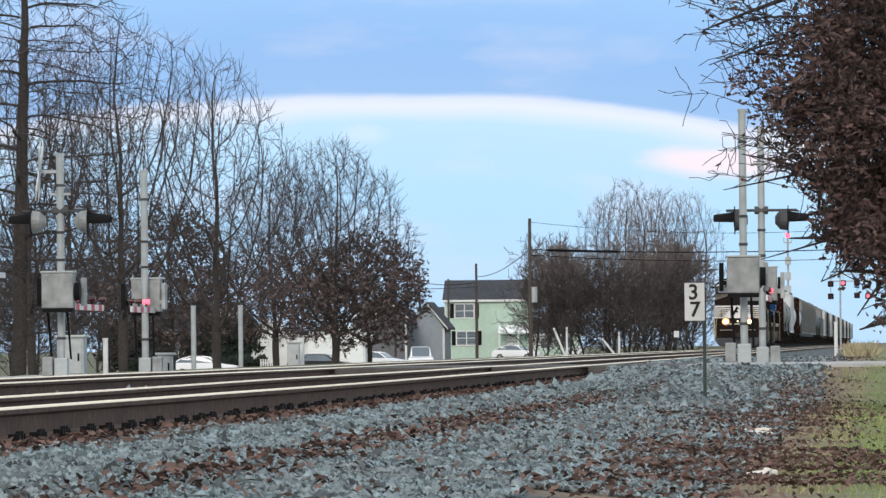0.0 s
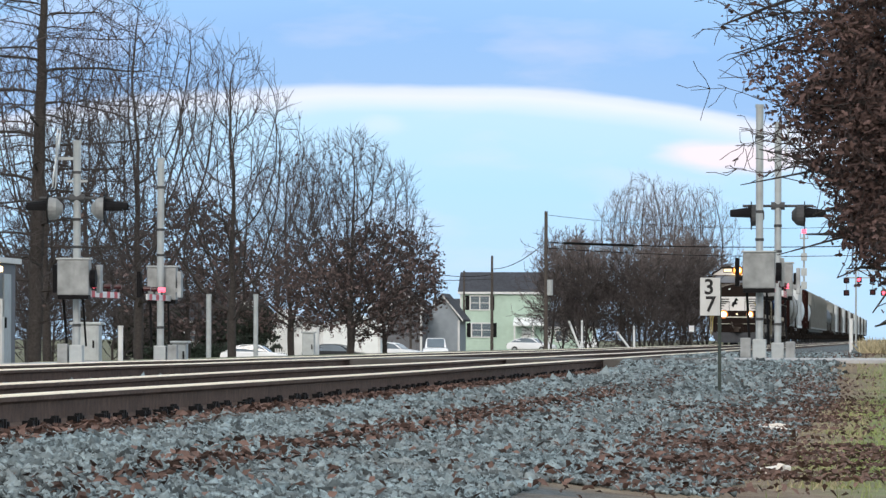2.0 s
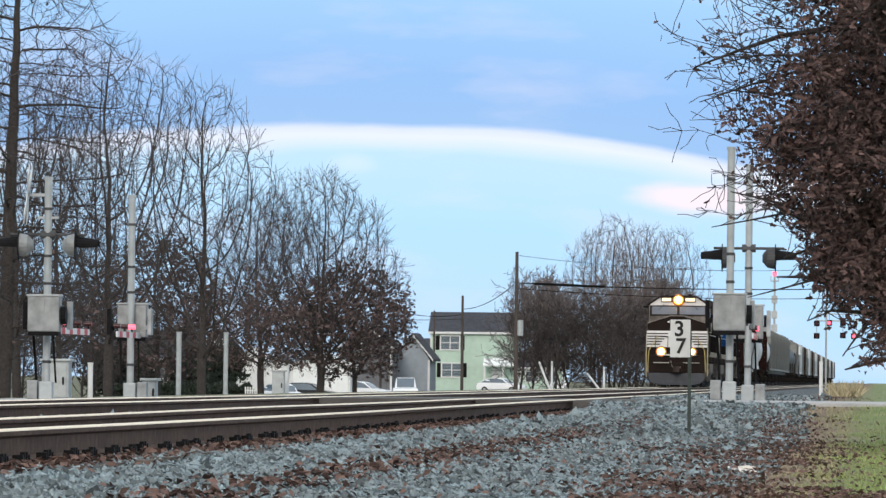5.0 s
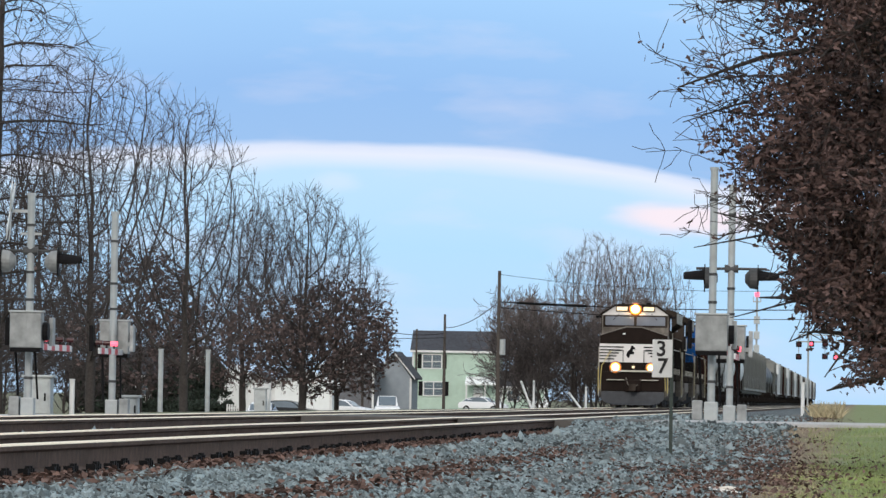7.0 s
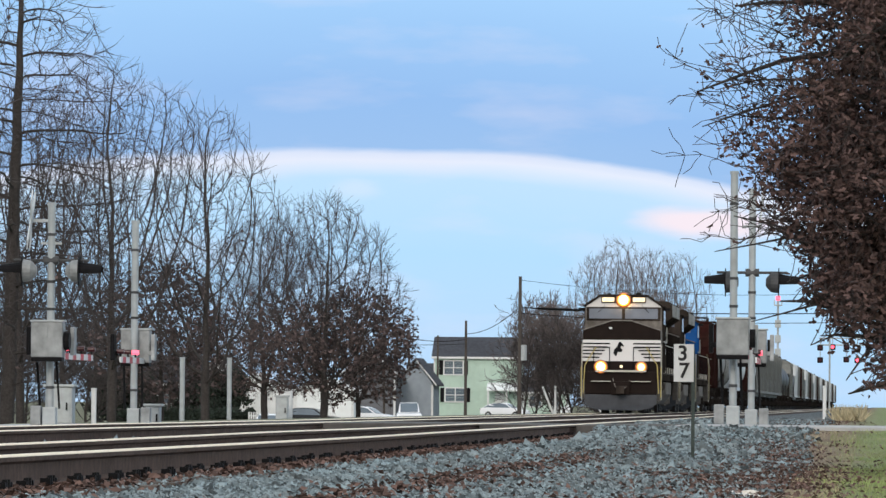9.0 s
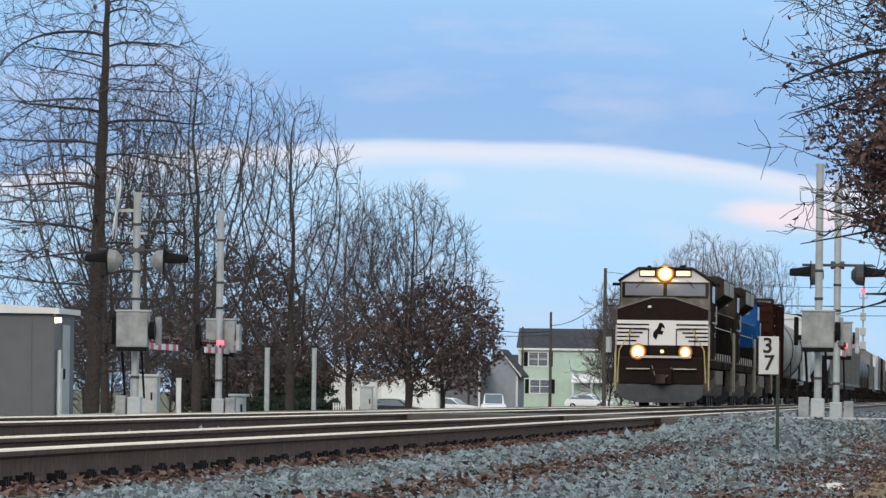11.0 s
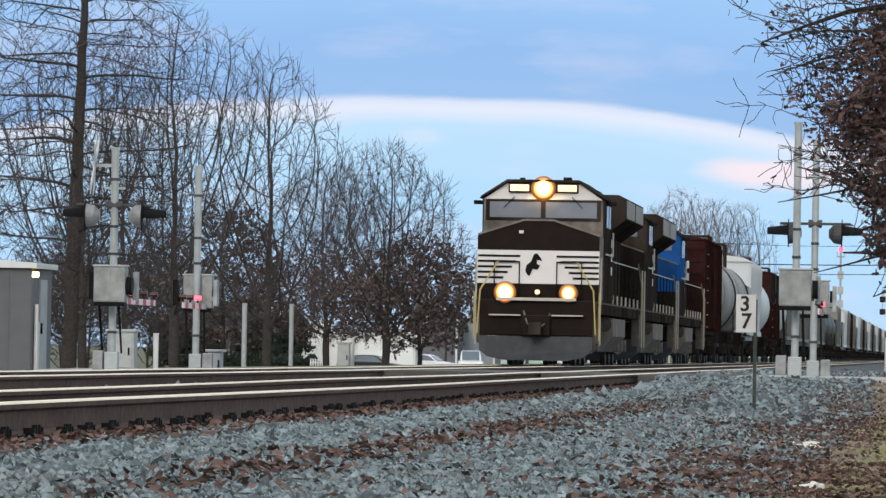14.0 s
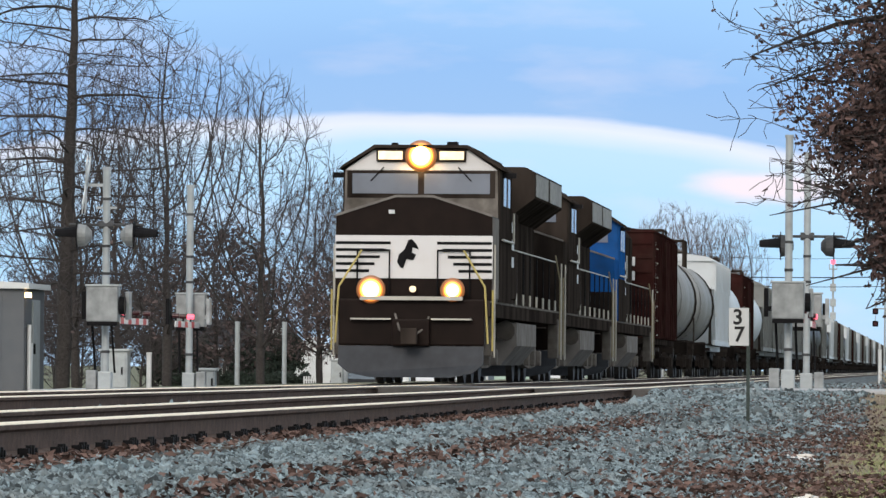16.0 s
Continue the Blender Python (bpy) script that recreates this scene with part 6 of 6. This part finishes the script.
def on_ground(xs, ys, lift=0.0):
    return np.array([(x, y, (-0.255 + random.uniform(0, 0.04) if -4.86 < x < -4.4 else ground_z(x, y) + 0.03 * noise.noise((x * 0.9, y * 0.5, 0))) + lift) for x, y in zip(xs, ys)])


M_STONE = mat("crushed_grey_ballast", (0.142, 0.182, 0.195), 0.75, 0, 60, 0.3, 0.0, island=0.85, dirt=(0.12, 0.09, 0.07), dscale=0.8, damt=0.35)
M_LITTERLEAF = mat("fallen_russet_leaf", (0.105, 0.066, 0.055), 0.85, 0, 8, 0.25, island=0.6)
M_BLADE = mat("winter_grass_blade", (0.19, 0.25, 0.085), 0.8, 0, 0.8, 0.35, island=0.35, dirt=(0.36, 0.32, 0.19), dscale=0.6, damt=0.5)
M_STRAW = mat("straw_grass", (0.33, 0.285, 0.18), 0.85, 0, 3, 0.2, island=0.3)


def build_stones():
    rng = np.random.default_rng(5)
    X, Y, S = [], [], []
    for x0, x1, y0, y1, dens, size in ((-4.42, -1.9, 21, 33, 800, 0.0150), (-4.42, -0.8, 33, 50, 900, 0.0150), (-4.42, -0.8, 50, 68, 500, 0.019), (-4.42, -0.9, 68, 98.5, 230, 0.028), (-6.3, -4.98, 25, 60, 120, 0.026), (-8.8, -6.5, 25, 98, 60, 0.03), (-4.85, -4.4, 24, 98, 300, 0.016), (-4.4, -1.0, 109.5, 150, 70, 0.030)):
        k = int((x1 - x0) * (y1 - y0) * dens)
        x = rng.uniform(x0, x1, k)
        keep = (x < -1.6) | (rng.random(k) < np.clip((-0.9 - x) / 0.7, 0, 1))
        X.append(x[keep])
        Y.append(rng.uniform(y0, y1, k)[keep])
        S.append((size * rng.lognormal(0, 0.33, k))[keep])
    X, Y, S = np.concatenate(X), np.concatenate(Y), np.concatenate(S)
    k = len(X)
    corners = np.array(((1, 0, 0), (0, 1, 0), (-1, 0, 0), (0, -1, 0), (0, 0, 1), (0, 0, -1)), float) * 1.5
    tv = corners[None] * rng.uniform(0.6, 1.15, (k, 6, 1)) * rng.uniform(0.65, 1.1, (k, 1, 3)) + rng.uniform(-0.28, 0.28, (k, 6, 3))
    faces = ((0, 1, 4), (1, 2, 4), (2, 3, 4), (3, 0, 4), (1, 0, 5), (2, 1, 5), (3, 2, 5), (0, 3, 5))
    scatter("ballast_stones", 6, tv, faces, on_ground(X, Y, 0.018), S, turns(rng, k), M_STONE, "loose crushed grey ballast stones on the bank", "ballast")


build_stones()


def build_leaf_litter():
    rng = np.random.default_rng(6)
    xs, ys = [], []
    for cx, sd, k, y0, y1 in ((-3.25, 0.13, 2900, 22, 90), (-4.60, 0.13, 9000, 22, 97), (-1.45, 0.3, 3000, 32, 97), (-2.4, 0.9, 1500, 22, 97), (-0.8, 0.35, 1100, 32, 80), (-0.3, 0.65, 2300, 35, 46), (-0.2, 0.6, 350, 47, 90), (-1.3, 0.5, 1700, 60, 98), (-1.6, 0.6, 900, 109.5, 146)):
        y = rng.uniform(y0, y1, k)
        keep = np.array([noise.noise((cx, v * 0.35, 3)) > -0.25 for v in y]) | (rng.random(k) < 0.3)
        ys.append(y[keep])
        xs.append(rng.normal(cx, sd, k)[keep])
    xs, ys = np.concatenate(xs), np.concatenate(ys)
    k = len(xs)
    tv = ((0, -1, 0), (0.55, -0.2, 0.22), (0, 1, 0), (-0.55, -0.2, 0.22))
    faces = ((0, 1, 2), (0, 2, 3))
    scatter("fallen_leaves", 4, tv, faces, on_ground(xs, ys, 0.052), rng.uniform(0.016, 0.040, k), turns(rng, k, 0.9), M_LITTERLEAF, "russet fallen leaves strewn along the ballast", "leaves")


build_leaf_litter()


def build_grass():
    rng = np.random.default_rng(7)
    for nm, mt, k, x0, x1, y0, y1, h, lab in (("grass", M_BLADE, 38000, -0.75, 2.2, 32, 98, 0.05, "short patchy winter grass on the bank"), ("dry_grass", M_STRAW, 5000, -1.25, -0.35, 34, 98, 0.05, "straw-coloured dry grass at the edge"), ("tall_dry_grass", M_STRAW, 1000, -1.1, -0.35, 146, 154, 0.30, "tall pale dry grass clump beyond the road")):
        x, y = rng.uniform(x0, x1, k), rng.uniform(y0, y1, k)
        keep = rng.random(k) < np.clip((x - x0 + 0.5 * np.sin(y * 0.7) * np.sin(y * 0.23 + 1)) / 0.7, 0.04, 1)
        x, y = x[keep], y[keep]
        k = len(x)
        tv = np.array(((-0.09, 0, 0), (0.09, 0, 0), (0.25, 0.2, 1.0)))[None] * np.ones((k, 1, 1))
        scatter(nm, 3, tv, ((0, 1, 2),), on_ground(x, y, 0.0 if h < 0.1 else 0.05), h * rng.uniform(0.5, 1.4, k), turns(rng, k, 0.5), mt, lab, "grass")


build_grass()


def motions():
    rows = ((0.0, 398.0), (3.5, 332.0), (7.0, 270.3), (9.0, 235.3), (12.5, 175.6), (16.0, 116.7))
    for ob, back in TRAIN:
        walk(ob, [(t, pose(TRACKS[1] + 0.08, y - 2.05 + back, 0)) for t, y in rows])
    walk(CAR, [(t, pose(x, y, z, 0, 0, r)) for t, x, y, z, r in (
        (0.0, -45.0, 407, -1.58, 90), (1.5, -43.2, 407, -1.58, 90), (3.0, -41.2, 406, -1.58, 85), (4.0, -39.6, 404, -1.60, 60), (5.0, -38.3, 401, -1.62, 25),
        (7.0, -37.6, 392, -1.68, -2), (8.5, -37.4, 384, -1.82, -2), (10.0, -37.1, 372, -2.05, -2), (12.5, -36.3, 350, -2.5, -2), (16.0, -35.0, 318, -2.6, -2))])


motions()
